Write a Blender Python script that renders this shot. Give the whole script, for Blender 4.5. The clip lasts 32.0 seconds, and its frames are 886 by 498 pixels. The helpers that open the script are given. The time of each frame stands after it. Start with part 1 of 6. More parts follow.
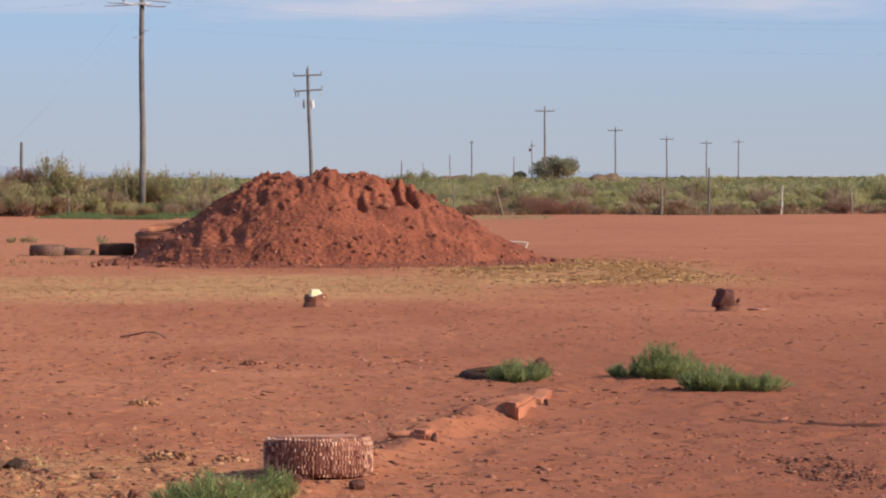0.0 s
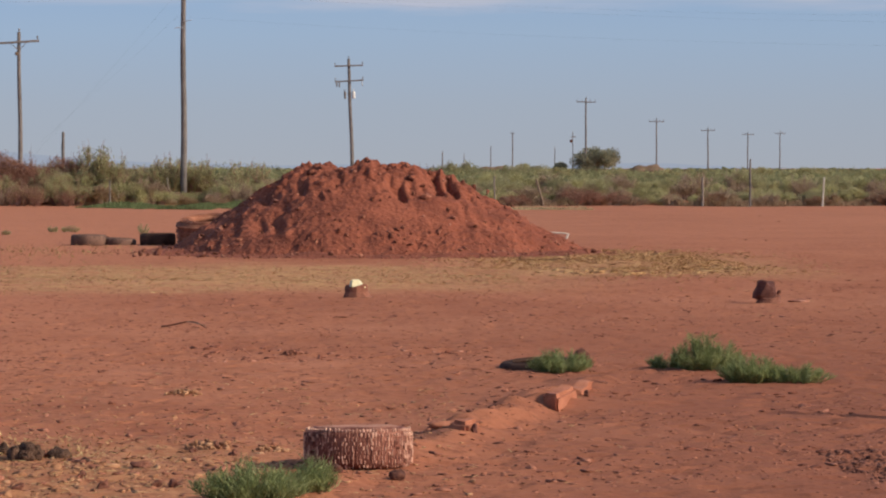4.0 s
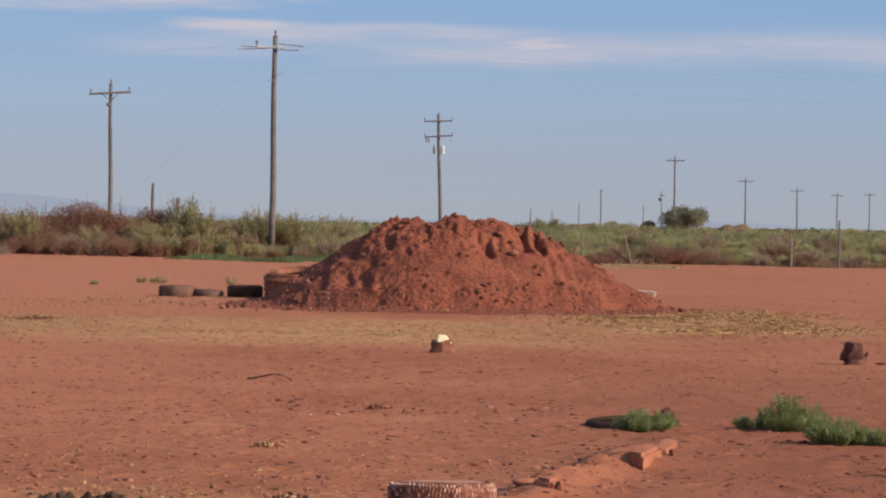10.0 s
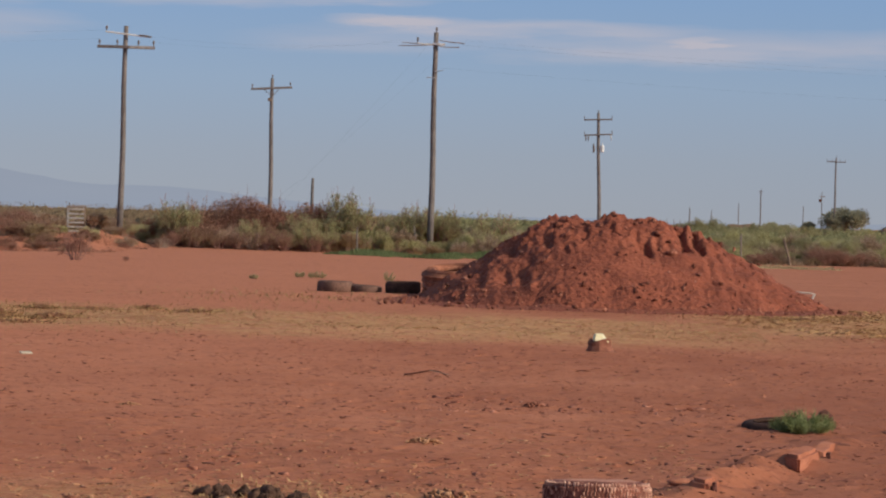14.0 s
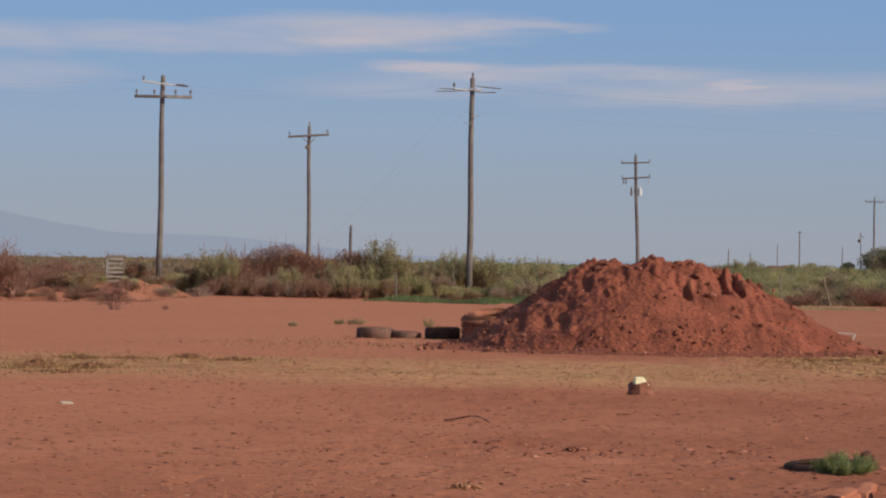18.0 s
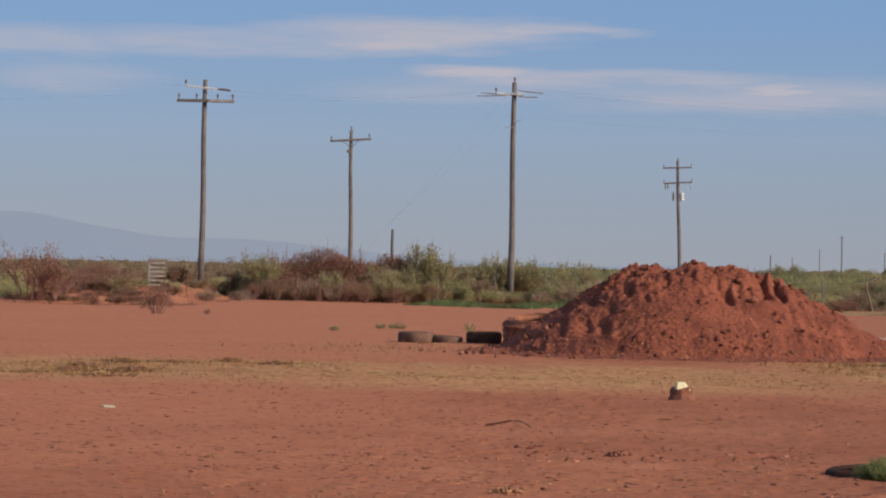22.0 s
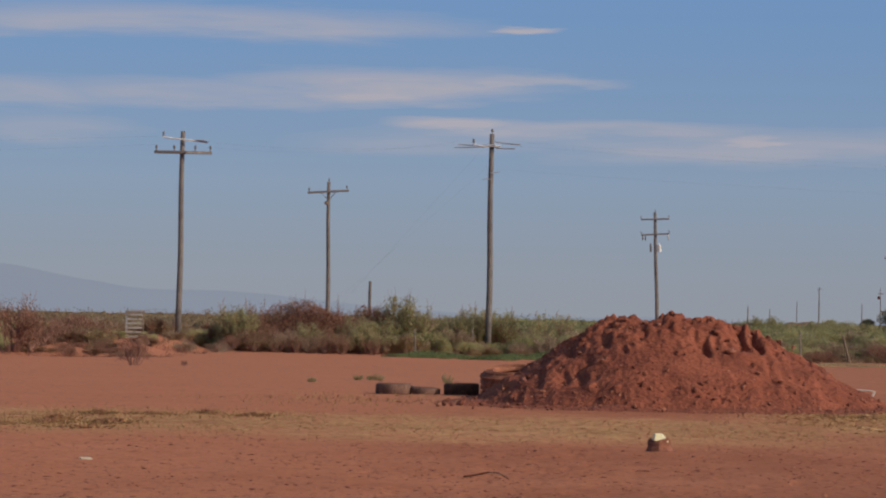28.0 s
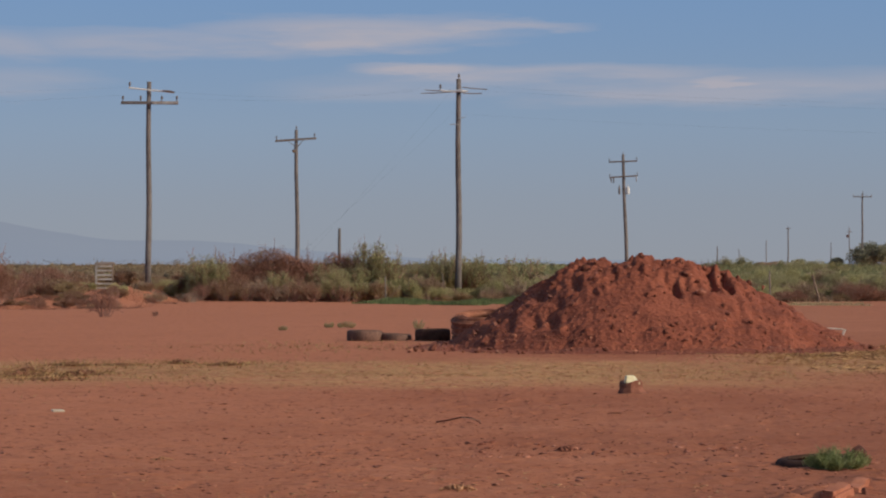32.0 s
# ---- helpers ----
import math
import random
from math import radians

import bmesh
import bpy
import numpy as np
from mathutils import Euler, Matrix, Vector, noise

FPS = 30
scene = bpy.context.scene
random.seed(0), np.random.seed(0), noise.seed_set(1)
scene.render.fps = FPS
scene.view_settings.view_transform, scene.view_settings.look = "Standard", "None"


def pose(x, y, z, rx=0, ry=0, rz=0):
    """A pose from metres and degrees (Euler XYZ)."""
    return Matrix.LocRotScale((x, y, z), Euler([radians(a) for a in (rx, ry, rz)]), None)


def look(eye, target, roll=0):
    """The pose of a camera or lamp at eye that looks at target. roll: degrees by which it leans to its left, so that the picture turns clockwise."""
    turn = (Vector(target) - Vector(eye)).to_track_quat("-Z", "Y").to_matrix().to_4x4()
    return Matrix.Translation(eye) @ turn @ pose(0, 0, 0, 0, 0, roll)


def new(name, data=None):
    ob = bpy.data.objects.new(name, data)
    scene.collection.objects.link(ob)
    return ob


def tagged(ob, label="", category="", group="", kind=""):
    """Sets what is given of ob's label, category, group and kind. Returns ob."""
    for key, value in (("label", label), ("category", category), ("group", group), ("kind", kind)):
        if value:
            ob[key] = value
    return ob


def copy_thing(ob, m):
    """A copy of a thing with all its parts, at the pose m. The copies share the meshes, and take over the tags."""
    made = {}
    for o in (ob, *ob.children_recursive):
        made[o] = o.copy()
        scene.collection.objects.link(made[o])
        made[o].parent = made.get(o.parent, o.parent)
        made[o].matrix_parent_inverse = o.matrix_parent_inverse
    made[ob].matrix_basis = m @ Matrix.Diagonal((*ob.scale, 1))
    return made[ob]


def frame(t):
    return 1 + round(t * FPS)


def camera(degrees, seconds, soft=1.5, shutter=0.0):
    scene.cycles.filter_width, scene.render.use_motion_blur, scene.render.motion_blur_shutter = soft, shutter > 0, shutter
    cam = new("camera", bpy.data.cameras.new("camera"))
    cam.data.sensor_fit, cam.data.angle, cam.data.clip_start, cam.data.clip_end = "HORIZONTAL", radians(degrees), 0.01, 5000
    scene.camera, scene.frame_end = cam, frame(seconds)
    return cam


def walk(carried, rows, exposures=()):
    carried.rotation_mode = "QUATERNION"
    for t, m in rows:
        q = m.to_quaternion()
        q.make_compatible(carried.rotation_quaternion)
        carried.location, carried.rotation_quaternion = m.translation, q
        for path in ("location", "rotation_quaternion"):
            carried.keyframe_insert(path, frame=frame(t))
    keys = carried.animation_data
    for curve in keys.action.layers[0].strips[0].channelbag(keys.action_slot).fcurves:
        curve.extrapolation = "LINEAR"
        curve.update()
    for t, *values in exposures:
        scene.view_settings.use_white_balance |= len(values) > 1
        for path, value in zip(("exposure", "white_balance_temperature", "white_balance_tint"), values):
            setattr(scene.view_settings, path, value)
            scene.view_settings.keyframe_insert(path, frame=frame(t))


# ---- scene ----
EYE = (0.0, 0.0, 1.6)


def aim(yaw, pitch, roll):
    """The camera turns where it stands: yaw to the right of the mound, pitch up, roll."""
    y, p = radians(yaw), radians(pitch)
    way = Vector((math.sin(y) * math.cos(p), math.cos(y) * math.cos(p), math.sin(p)))
    return look(EYE, Vector(EYE) + way, roll)


PATH = [
    (0.0, 2.264, -1.388, -0.147),    (0.5, 2.774, -0.883, 0.297),    (1.0, 2.590, -0.913, 0.176),
    (1.5, 2.061, -0.664, 0.563),    (2.0, 1.293, -0.929, 0.522),    (2.5, 1.118, -1.031, 0.209),
    (3.0, 1.236, -1.289, -0.342),    (3.5, 1.441, -1.495, -0.199),    (5.5, 0.869, -1.615, 0.784),
    (6.0, 0.568, -1.422, 0.743),    (6.5, 0.642, -1.260, 0.517),    (7.0, 0.811, -1.020, 0.322),
    (7.5, 0.653, -0.706, 0.201),    (8.0, 0.604, -0.461, 0.471),    (8.5, 0.900, -0.603, 0.932),
    (9.0, 0.747, -0.632, 1.058),    (9.5, 0.369, -0.422, 0.888),    (10.0, -0.214, -0.499, 0.868),
    (10.5, -0.255, -0.082, 0.211),    (11.0, -1.004, -0.069, -0.180),    (11.5, -1.617, -0.078, -0.163),
    (12.0, -2.426, 0.150, -0.650),    (12.5, -2.262, -0.207, -0.107),    (13.0, -2.747, -0.709, 0.858),
    (13.5, -2.972, -0.829, 1.013),    (14.0, -3.269, -0.608, 1.570),    (14.5, -3.473, -0.275, 1.187),
    (16.5, -3.584, 0.430, 1.353),    (17.0, -3.729, 0.539, 1.313),    (17.5, -4.090, 0.447, 0.969),
    (18.0, -4.035, 0.253, 0.842),    (18.5, -4.281, 0.147, 1.203),    (19.0, -4.428, 0.180, 1.199),
    (19.5, -4.203, 0.718, 0.116),    (20.0, -4.608, 0.371, 0.730),    (20.5, -4.558, 0.283, 0.523),
    (21.0, -4.902, 0.373, 0.874),    (21.5, -4.771, 0.363, 1.144),    (22.0, -4.841, 0.328, 0.966),
    (22.5, -5.039, 0.330, 1.421),    (23.0, -5.208, 0.478, 1.286),    (23.5, -4.883, 0.474, 0.040),
    (24.0, -4.760, 0.306, 0.656),    (24.5, -4.788, 0.188, 1.191),    (25.0, -4.246, -0.041, 0.893),
    (25.5, -3.830, -0.019, 0.898),    (27.5, -4.468, 1.098, 1.111),    (28.0, -4.424, 1.331, 0.949),
    (28.5, -4.820, 0.886, -0.564),    (29.0, -4.035, 1.247, -0.605),    (29.5, -4.183, 1.038, -0.569),
    (30.0, -4.289, 0.746, -0.224),    (30.5, -4.380, 0.626, 0.242),    (31.0, -4.383, 0.591, 0.329),
    (31.5, -4.169, 0.509, -0.306),    (32.0, -3.820, 0.287, -0.086),
]
cam = camera(17.0, 32.0, soft=2.1)
walk(cam, [(t, aim(y, p, r)) for t, y, p, r in PATH], exposures=[(0.0, 0.36), (1.0, 0.1), (3.0, 0.08), (6.0, 0.08), (8.0, 0.11), (9.0, 0.08), (10.0, 0.11), (11.0, -0.11), (12.0, -0.08), (13.0, -0.1), (25.0, -0.12), (28.0, -0.34), (32.0, -0.34)])

# ---- light: low morning sun from the side, blue sky with thin streaks of cloud ----
SUN_EL, SUN_AZ = 28.0, 114.0          # degrees; azimuth clockwise from the view's axis (+y)
sun = new("sun", bpy.data.lights.new("sun", "SUN"))
sun.data.energy, sun.data.angle, sun.data.color = 3.7, radians(0.6), (1.0, 0.88, 0.725)
sd = Vector((math.sin(radians(SUN_AZ)) * math.cos(radians(SUN_EL)), math.cos(radians(SUN_AZ)) * math.cos(radians(SUN_EL)), math.sin(radians(SUN_EL))))
sun.matrix_world = look(sd * 200, (0, 0, 0))

world = bpy.data.worlds.new("sky")
scene.world = world
world.use_nodes = True
wn, wl = world.node_tree.nodes, world.node_tree.links
wn.clear()


def wmath(op, a, b=None, c=None, clamp=False):
    n = wn.new("ShaderNodeMath")
    n.operation, n.use_clamp = op, clamp
    for i, v in enumerate((a, b, c)):
        if v is None:
            continue
        if isinstance(v, (int, float)):
            n.inputs[i].default_value = v
        else:
            wl.new(v, n.inputs[i])
    return n.outputs[0]


wtc = wn.new("ShaderNodeTexCoord")
wsep = wn.new("ShaderNodeSeparateXYZ")
wl.new(wtc.outputs["Generated"], wsep.inputs[0])
w_el = wmath("MULTIPLY", wmath("ARCSINE", wsep.outputs[2]), 57.2958)
w_az = wmath("MULTIPLY", wmath("ARCTAN2", wsep.outputs[0], wsep.outputs[1]), 57.2958)
nish = wn.new("ShaderNodeTexSky")
nish.sky_type, nish.sun_disc = "NISHITA", False
nish.sun_elevation, nish.sun_rotation = radians(SUN_EL), radians(SUN_AZ)
nish.air_density, nish.dust_density, nish.ozone_density = 1.0, 2.5, 1.0
nsc = wn.new("ShaderNodeVectorMath")
nsc.operation = "SCALE"
wl.new(nish.outputs[0], nsc.inputs[0])
nsc.inputs["Scale"].default_value = 0.135
# the hazy low sky, by elevation
ramp = wn.new("ShaderNodeValToRGB")
wl.new(wmath("DIVIDE", w_el, 10.0, clamp=True), ramp.inputs[0])
ramp.color_ramp.elements[0].position, ramp.color_ramp.elements[0].color = 0.0, (0.355, 0.385, 0.44, 1)
ramp.color_ramp.elements[1].position, ramp.color_ramp.elements[1].color = 1.0, (0.18, 0.335, 0.645, 1)
for pos, col in ((0.12, (0.336, 0.39, 0.472, 1)), (0.26, (0.305, 0.405, 0.546, 1)), (0.42, (0.248, 0.382, 0.592, 1)), (0.6, (0.205, 0.362, 0.628, 1))):
    el = ramp.color_ramp.elements.new(pos)
    el.color = col
# streaks: (azimuth, elevation, half width, half height, weight) in degrees
wcomb = wn.new("ShaderNodeCombineXYZ")
wl.new(wmath("MULTIPLY", w_az, 0.16), wcomb.inputs[0])
wl.new(wmath("MULTIPLY", w_el, 1.5), wcomb.inputs[1])
wnoise = wn.new("ShaderNodeTexNoise")
wnoise.inputs["Scale"].default_value, wnoise.inputs["Detail"].default_value = 1.6, 8.0
wnoise.inputs["Roughness"].default_value = 0.6
wl.new(wcomb.outputs[0], wnoise.inputs["Vector"])
wn_f = wmath("MULTIPLY_ADD", wnoise.outputs["Fac"], 2.0, -0.25, clamp=True)
w_bend = wmath("MULTIPLY_ADD", wnoise.outputs["Fac"], 0.7, -0.35)
w_el2 = wmath("ADD", w_el, w_bend)
cloud = None
for a0, e0, aw, ew, wt in ((-4.2, 3.74, 1.6, 0.17, 1.6), (-1.6, 3.62, 4.6, 0.34, 1.0), (1.6, 3.49, 1.2, 0.12, 1.25), (1.8, 3.36, 6.5, 0.42, 0.75), (-4.8, 3.36, 3.0, 0.34, 0.45), (7.0, 3.42, 6.0, 0.48, 0.75),
                           (-5.6, 4.46, 4.0, 0.42, 1.1), (-2.9, 4.56, 2.2, 0.16, 1.1), (-9.3, 4.25, 4.0, 0.38, 0.75), (-12.8, 4.15, 2.4, 0.42, 0.85), (-12.0, 3.5, 2.2, 0.36, 0.55),
                           (-9.5, 5.6, 6.8, 0.42, 0.9), (-2.9, 5.63, 0.9, 0.1, 1.1), (5.0, 6.9, 12.0, 0.5, 0.8), (-8.0, 8.2, 14.0, 0.7, 0.9)):
    dx = wmath("DIVIDE", wmath("SUBTRACT", w_az, a0), aw)
    dy = wmath("DIVIDE", wmath("SUBTRACT", w_el2, e0), ew)
    d = wmath("SQRT", wmath("ADD", wmath("MULTIPLY", dx, dx), wmath("MULTIPLY", dy, dy)))
    m = wmath("MULTIPLY", wmath("MULTIPLY_ADD", d, -1.6, 1.6, clamp=True), wt)
    cloud = m if cloud is None else wmath("MAXIMUM", cloud, m)
cloud = wmath("MULTIPLY", wmath("MULTIPLY", cloud, wn_f), 0.94, clamp=True)
cmix = wn.new("ShaderNodeMix")
cmix.data_type = "RGBA"
wl.new(cloud, cmix.inputs["Factor"])
wtilt = wn.new("ShaderNodeVectorMath")
wtilt.operation = "SCALE"
wl.new(ramp.outputs[0], wtilt.inputs[0])
wl.new(wmath("MULTIPLY_ADD", w_az, -0.0022, 1.012), wtilt.inputs["Scale"])
wl.new(wtilt.outputs[0], cmix.inputs[6])
cmix.inputs[7].default_value = (0.51, 0.50, 0.575, 1)
hmix = wn.new("ShaderNodeMix")
hmix.data_type = "RGBA"
wl.new(wmath("MULTIPLY_ADD", w_el, 0.0625, -0.5, clamp=True), hmix.inputs["Factor"])
wl.new(cmix.outputs[2], hmix.inputs[6])
wl.new(nsc.outputs[0], hmix.inputs[7])
wbg = wn.new("ShaderNodeBackground")
wbg.inputs["Strength"].default_value = 1.0
wl.new(hmix.outputs[2], wbg.inputs[0])
wout = wn.new("ShaderNodeOutputWorld")
wl.new(wbg.outputs[0], wout.inputs[0])


# ---- materials ----
def material(name, cols, rough=0.9, scale=4.0, fine=30.0, bump=0.3, dist=0.02, metal=0.0, island=0.0, per_object=0.0, coord="Object", fine_mix=0.4, translucent=0.0):
    """cols: two or three base colours, blended by noise at a coarse and a fine scale; bump from both."""
    m = bpy.data.materials.new(name)
    m.use_nodes = True
    n, l = m.node_tree.nodes, m.node_tree.links
    bsdf = n["Principled BSDF"]
    bsdf.inputs["Roughness"].default_value, bsdf.inputs["Metallic"].default_value = rough, metal
    bsdf.inputs["Specular IOR Level"].default_value = 0.25
    tc = n.new("ShaderNodeTexCoord")
    vec = tc.outputs[coord]
    a, b = n.new("ShaderNodeTexNoise"), n.new("ShaderNodeTexNoise")
    for t, s, d in ((a, scale, 4.0), (b, fine, 5.0)):
        t.inputs["Scale"].default_value, t.inputs["Detail"].default_value = s, d
        l.new(vec, t.inputs["Vector"])

    def mth(op, x, y, clamp=False):
        q = n.new("ShaderNodeMath")
        q.operation, q.use_clamp = op, clamp
        for i, v in enumerate((x, y)):
            if isinstance(v, (int, float)):
                q.inputs[i].default_value = v
            else:
                l.new(v, q.inputs[i])
        return q.outputs[0]
    f = mth("ADD", mth("MULTIPLY", a.outputs["Fac"], 1 - fine_mix), mth("MULTIPLY", b.outputs["Fac"], fine_mix))
    f = mth("ADD", mth("MULTIPLY", mth("SUBTRACT", f, 0.5), 2.6), 0.5)
    if island:
        g = n.new("ShaderNodeNewGeometry")
        f = mth("ADD", f, mth("MULTIPLY", mth("SUBTRACT", g.outputs["Random Per Island"], 0.5), island))
    if per_object:
        o = n.new("ShaderNodeObjectInfo")
        f = mth("ADD", f, mth("MULTIPLY", mth("SUBTRACT", o.outputs["Random"], 0.5), per_object))
    f = mth("MINIMUM", mth("MAXIMUM", f, 0.0), 1.0)
    r = n.new("ShaderNodeValToRGB")
    l.new(f, r.inputs[0])
    el = r.color_ramp.elements
    el[0].color, el[1].color = (*cols[0], 1), (*cols[-1], 1)
    for i in range(1, len(cols) - 1):
        el.new(i / (len(cols) - 1)).color = (*cols[i], 1)
    l.new(r.outputs[0], bsdf.inputs["Base Color"])
    if bump:
        bp = n.new("ShaderNodeBump")
        bp.inputs["Strength"].default_value, bp.inputs["Distance"].default_value = bump, dist
        l.new(mth("ADD", mth("MULTIPLY", a.outputs["Fac"], 0.5), b.outputs["Fac"]), bp.inputs["Height"])
        l.new(bp.outputs[0], bsdf.inputs["Normal"])
    if translucent:
        tr = n.new("ShaderNodeBsdfTranslucent")
        l.new(r.outputs[0], tr.inputs["Color"])
        mx = n.new("ShaderNodeMixShader")
        mx.inputs[0].default_value = translucent
        l.new(bsdf.outputs[0], mx.inputs[1])
        l.new(tr.outputs[0], mx.inputs[2])
        l.new(mx.outputs[0], n["Material Output"].inputs["Surface"])
    return m


SOIL_DARK, SOIL_MID, SOIL_PALE = (0.272, 0.092, 0.049), (0.387, 0.146, 0.079), (0.467, 0.193, 0.112)
M_MOUND = material("mound_soil", [(0.128, 0.037, 0.023), (0.226, 0.066, 0.037), (0.32, 0.102, 0.057)], 0.95, 1.4, 13, 0.9, 0.06)
M_CLOD = material("soil_clod", [(0.09, 0.029, 0.018), (0.20, 0.064, 0.038), (0.46, 0.215, 0.15)], 0.95, 6, 40, 0.5, 0.02, per_object=0.5, island=0.6)
M_BLOCK = material("adobe_block", [(0.26, 0.09, 0.05), (0.36, 0.134, 0.075), (0.42, 0.165, 0.095)], 0.92, 7, 60, 0.4, 0.01, per_object=0.3)
M_SHARD = material("trodden_crumb", [(0.175, 0.065, 0.041), (0.255, 0.097, 0.06), (0.37, 0.155, 0.098)], 0.95, 9, 40, 0.4, 0.01, island=1.0)
M_MANURE = material("manure", [(0.11, 0.044, 0.024), (0.185, 0.077, 0.042), (0.27, 0.125, 0.068)], 0.95, 14, 70, 0.6, 0.01, island=0.5)
M_STRAW = material("straw", [(0.30, 0.165, 0.075), (0.40, 0.25, 0.115), (0.50, 0.345, 0.165)], 0.8, 3, 20, 0.0, island=1.2)
M_LITTER = material("litter", [(0.17, 0.09, 0.040), (0.31, 0.19, 0.083), (0.41, 0.28, 0.13)], 0.85, 3, 20, 0.0, island=1.3)
M_RUBBER = material("worn_rubber", [(0.035, 0.02, 0.015), (0.06, 0.034, 0.026), (0.12, 0.06, 0.042)], 0.8, 5, 30, 0.25, 0.004)
M_RUBBER.node_tree.nodes["Principled BSDF"].inputs["Specular IOR Level"].default_value = 0.06
M_RUBBER_GREY = material("dusty_grey_rubber", [(0.055, 0.031, 0.024), (0.12, 0.066, 0.049), (0.24, 0.132, 0.095)], 0.85, 3, 25, 0.25, 0.004)
M_RUBBER_DUST = material("dusty_rubber", [(0.085, 0.026, 0.018), (0.18, 0.062, 0.043), (0.33, 0.135, 0.09)], 0.85, 5, 30, 0.3, 0.004)
M_TREAD = material("dusty_tread", [(0.10, 0.034, 0.024), (0.34, 0.15, 0.103), (0.64, 0.38, 0.275)], 0.85, 7, 60, 0.3, 0.004, per_object=1.0)
M_RED_TYRE = material("soil_caked_tyre", [(0.09, 0.033, 0.02), (0.27, 0.104, 0.06), (0.50, 0.235, 0.14)], 0.9, 5, 30, 0.4, 0.01)
M_WOOD = material("weathered_pole", [(0.085, 0.071, 0.065), (0.155, 0.134, 0.124), (0.25, 0.22, 0.204)], 0.85, 1.2, 14, 0.4, 0.01)
M_ARM = material("crossarm_wood", [(0.12, 0.095, 0.08), (0.22, 0.18, 0.155), (0.34, 0.29, 0.25)], 0.85, 2, 20, 0.3, 0.01)
M_POST = material("fence_wood", [(0.10, 0.065, 0.045), (0.20, 0.14, 0.10), (0.32, 0.24, 0.18)], 0.85, 4, 30, 0.4, 0.01)
M_PALE_POST = material("pale_post", [(0.40, 0.35, 0.29), (0.55, 0.49, 0.42), (0.68, 0.63, 0.56)], 0.8, 4, 30, 0.3, 0.01)
M_CERAMIC = material("insulator_glaze", [(0.48, 0.49, 0.48), (0.62, 0.63, 0.61), (0.76, 0.76, 0.74)], 0.3, 6, 20, 0.0)
M_STEEL = material("galvanised_steel", [(0.42, 0.43, 0.44), (0.52, 0.53, 0.54), (0.62, 0.63, 0.64)], 0.5, 6, 30, 0.1, 0.003, metal=0.5)
M_WIRE = material("line_wire", [(0.06, 0.065, 0.07), (0.10, 0.105, 0.11)], 0.6, 2, 8, 0.0, metal=0.3)
M_RUST = material("rusted_iron", [(0.06, 0.023, 0.019), (0.10, 0.038, 0.030), (0.15, 0.06, 0.046)], 0.85, 8, 50, 0.4, 0.006)
M_CHAR = material("dark_stump", [(0.045, 0.019, 0.014), (0.09, 0.036, 0.026), (0.16, 0.065, 0.042)], 0.95, 10, 60, 0.7, 0.015)
M_STRIP = material("green_strip", [(0.075, 0.10, 0.038), (0.13, 0.165, 0.066), (0.21, 0.24, 0.105)], 0.8, 0.6, 6, 0.0, island=0.8, translucent=0.35)
M_DUNG = material("dung_lump", [(0.045, 0.024, 0.016), (0.085, 0.046, 0.031), (0.15, 0.082, 0.054)], 0.95, 25, 90, 1.0, 0.02, island=0.5)
M_FARDRY = material("far_dry_scrub", [(0.21, 0.125, 0.08), (0.27, 0.205, 0.12), (0.34, 0.29, 0.17)], 0.85, 0.12, 0.7, 0.0, island=0.35, translucent=0.45)
M_REDTWIG = material("reddish_twig", [(0.19, 0.095, 0.072), (0.28, 0.15, 0.115), (0.37, 0.215, 0.165)], 0.9, 3, 20, 0.0, island=0.6)
M_INS = material("dark_insulator", [(0.10, 0.085, 0.08), (0.16, 0.14, 0.13), (0.24, 0.21, 0.20)], 0.35, 6, 20, 0.0)
M_STUMP = material("red_stump", [(0.10, 0.04, 0.027), (0.17, 0.068, 0.046), (0.27, 0.11, 0.071)], 0.95, 10, 60, 0.7, 0.015)
M_MUDSTUMP = material("mud_caked_stump", [(0.13, 0.051, 0.033), (0.21, 0.083, 0.053), (0.30, 0.124, 0.08)], 0.95, 10, 60, 0.6, 0.015)
M_MAT = material("matted_stalks", [(0.19, 0.09, 0.043), (0.385, 0.21, 0.09), (0.55, 0.345, 0.16)], 0.9, 3, 30, 0.4, 0.01, island=1.0)
M_FARSOIL = material("far_soil", [(0.12, 0.075, 0.05), (0.17, 0.108, 0.07), (0.22, 0.145, 0.095)], 0.95, 0.8, 5, 0.3, 0.05)
M_DUST = material("pale_dust", [(0.33, 0.145, 0.09), (0.42, 0.20, 0.135), (0.50, 0.26, 0.18)], 0.95, 8, 40, 0.4, 0.01)
M_TAN = material("tan_crumble", [(0.26, 0.115, 0.06), (0.36, 0.175, 0.09), (0.45, 0.25, 0.14)], 0.95, 8, 40, 0.4, 0.01, island=0.8)
M_WHITE = material("pale_stone", [(0.62, 0.54, 0.28), (0.80, 0.73, 0.45), (0.86, 0.81, 0.58)], 0.7, 10, 40, 0.2, 0.006)
M_PAPER = material("white_scrap", [(0.42, 0.34, 0.24), (0.54, 0.45, 0.33)], 0.7, 8, 30, 0.1, 0.004)
M_PAINTED = material("peeling_white_paint", [(0.18, 0.14, 0.115), (0.34, 0.31, 0.28), (0.47, 0.44, 0.41)], 0.7, 5, 40, 0.2, 0.004)
M_WEED = material("green_weed", [(0.135, 0.16, 0.058), (0.245, 0.28, 0.108), (0.37, 0.40, 0.18)], 0.6, 5, 30, 0.0, island=0.9, translucent=0.45)
M_WEED_STEM = material("weed_stem", [(0.10, 0.13, 0.05), (0.17, 0.19, 0.08)], 0.8, 5, 30, 0.0)
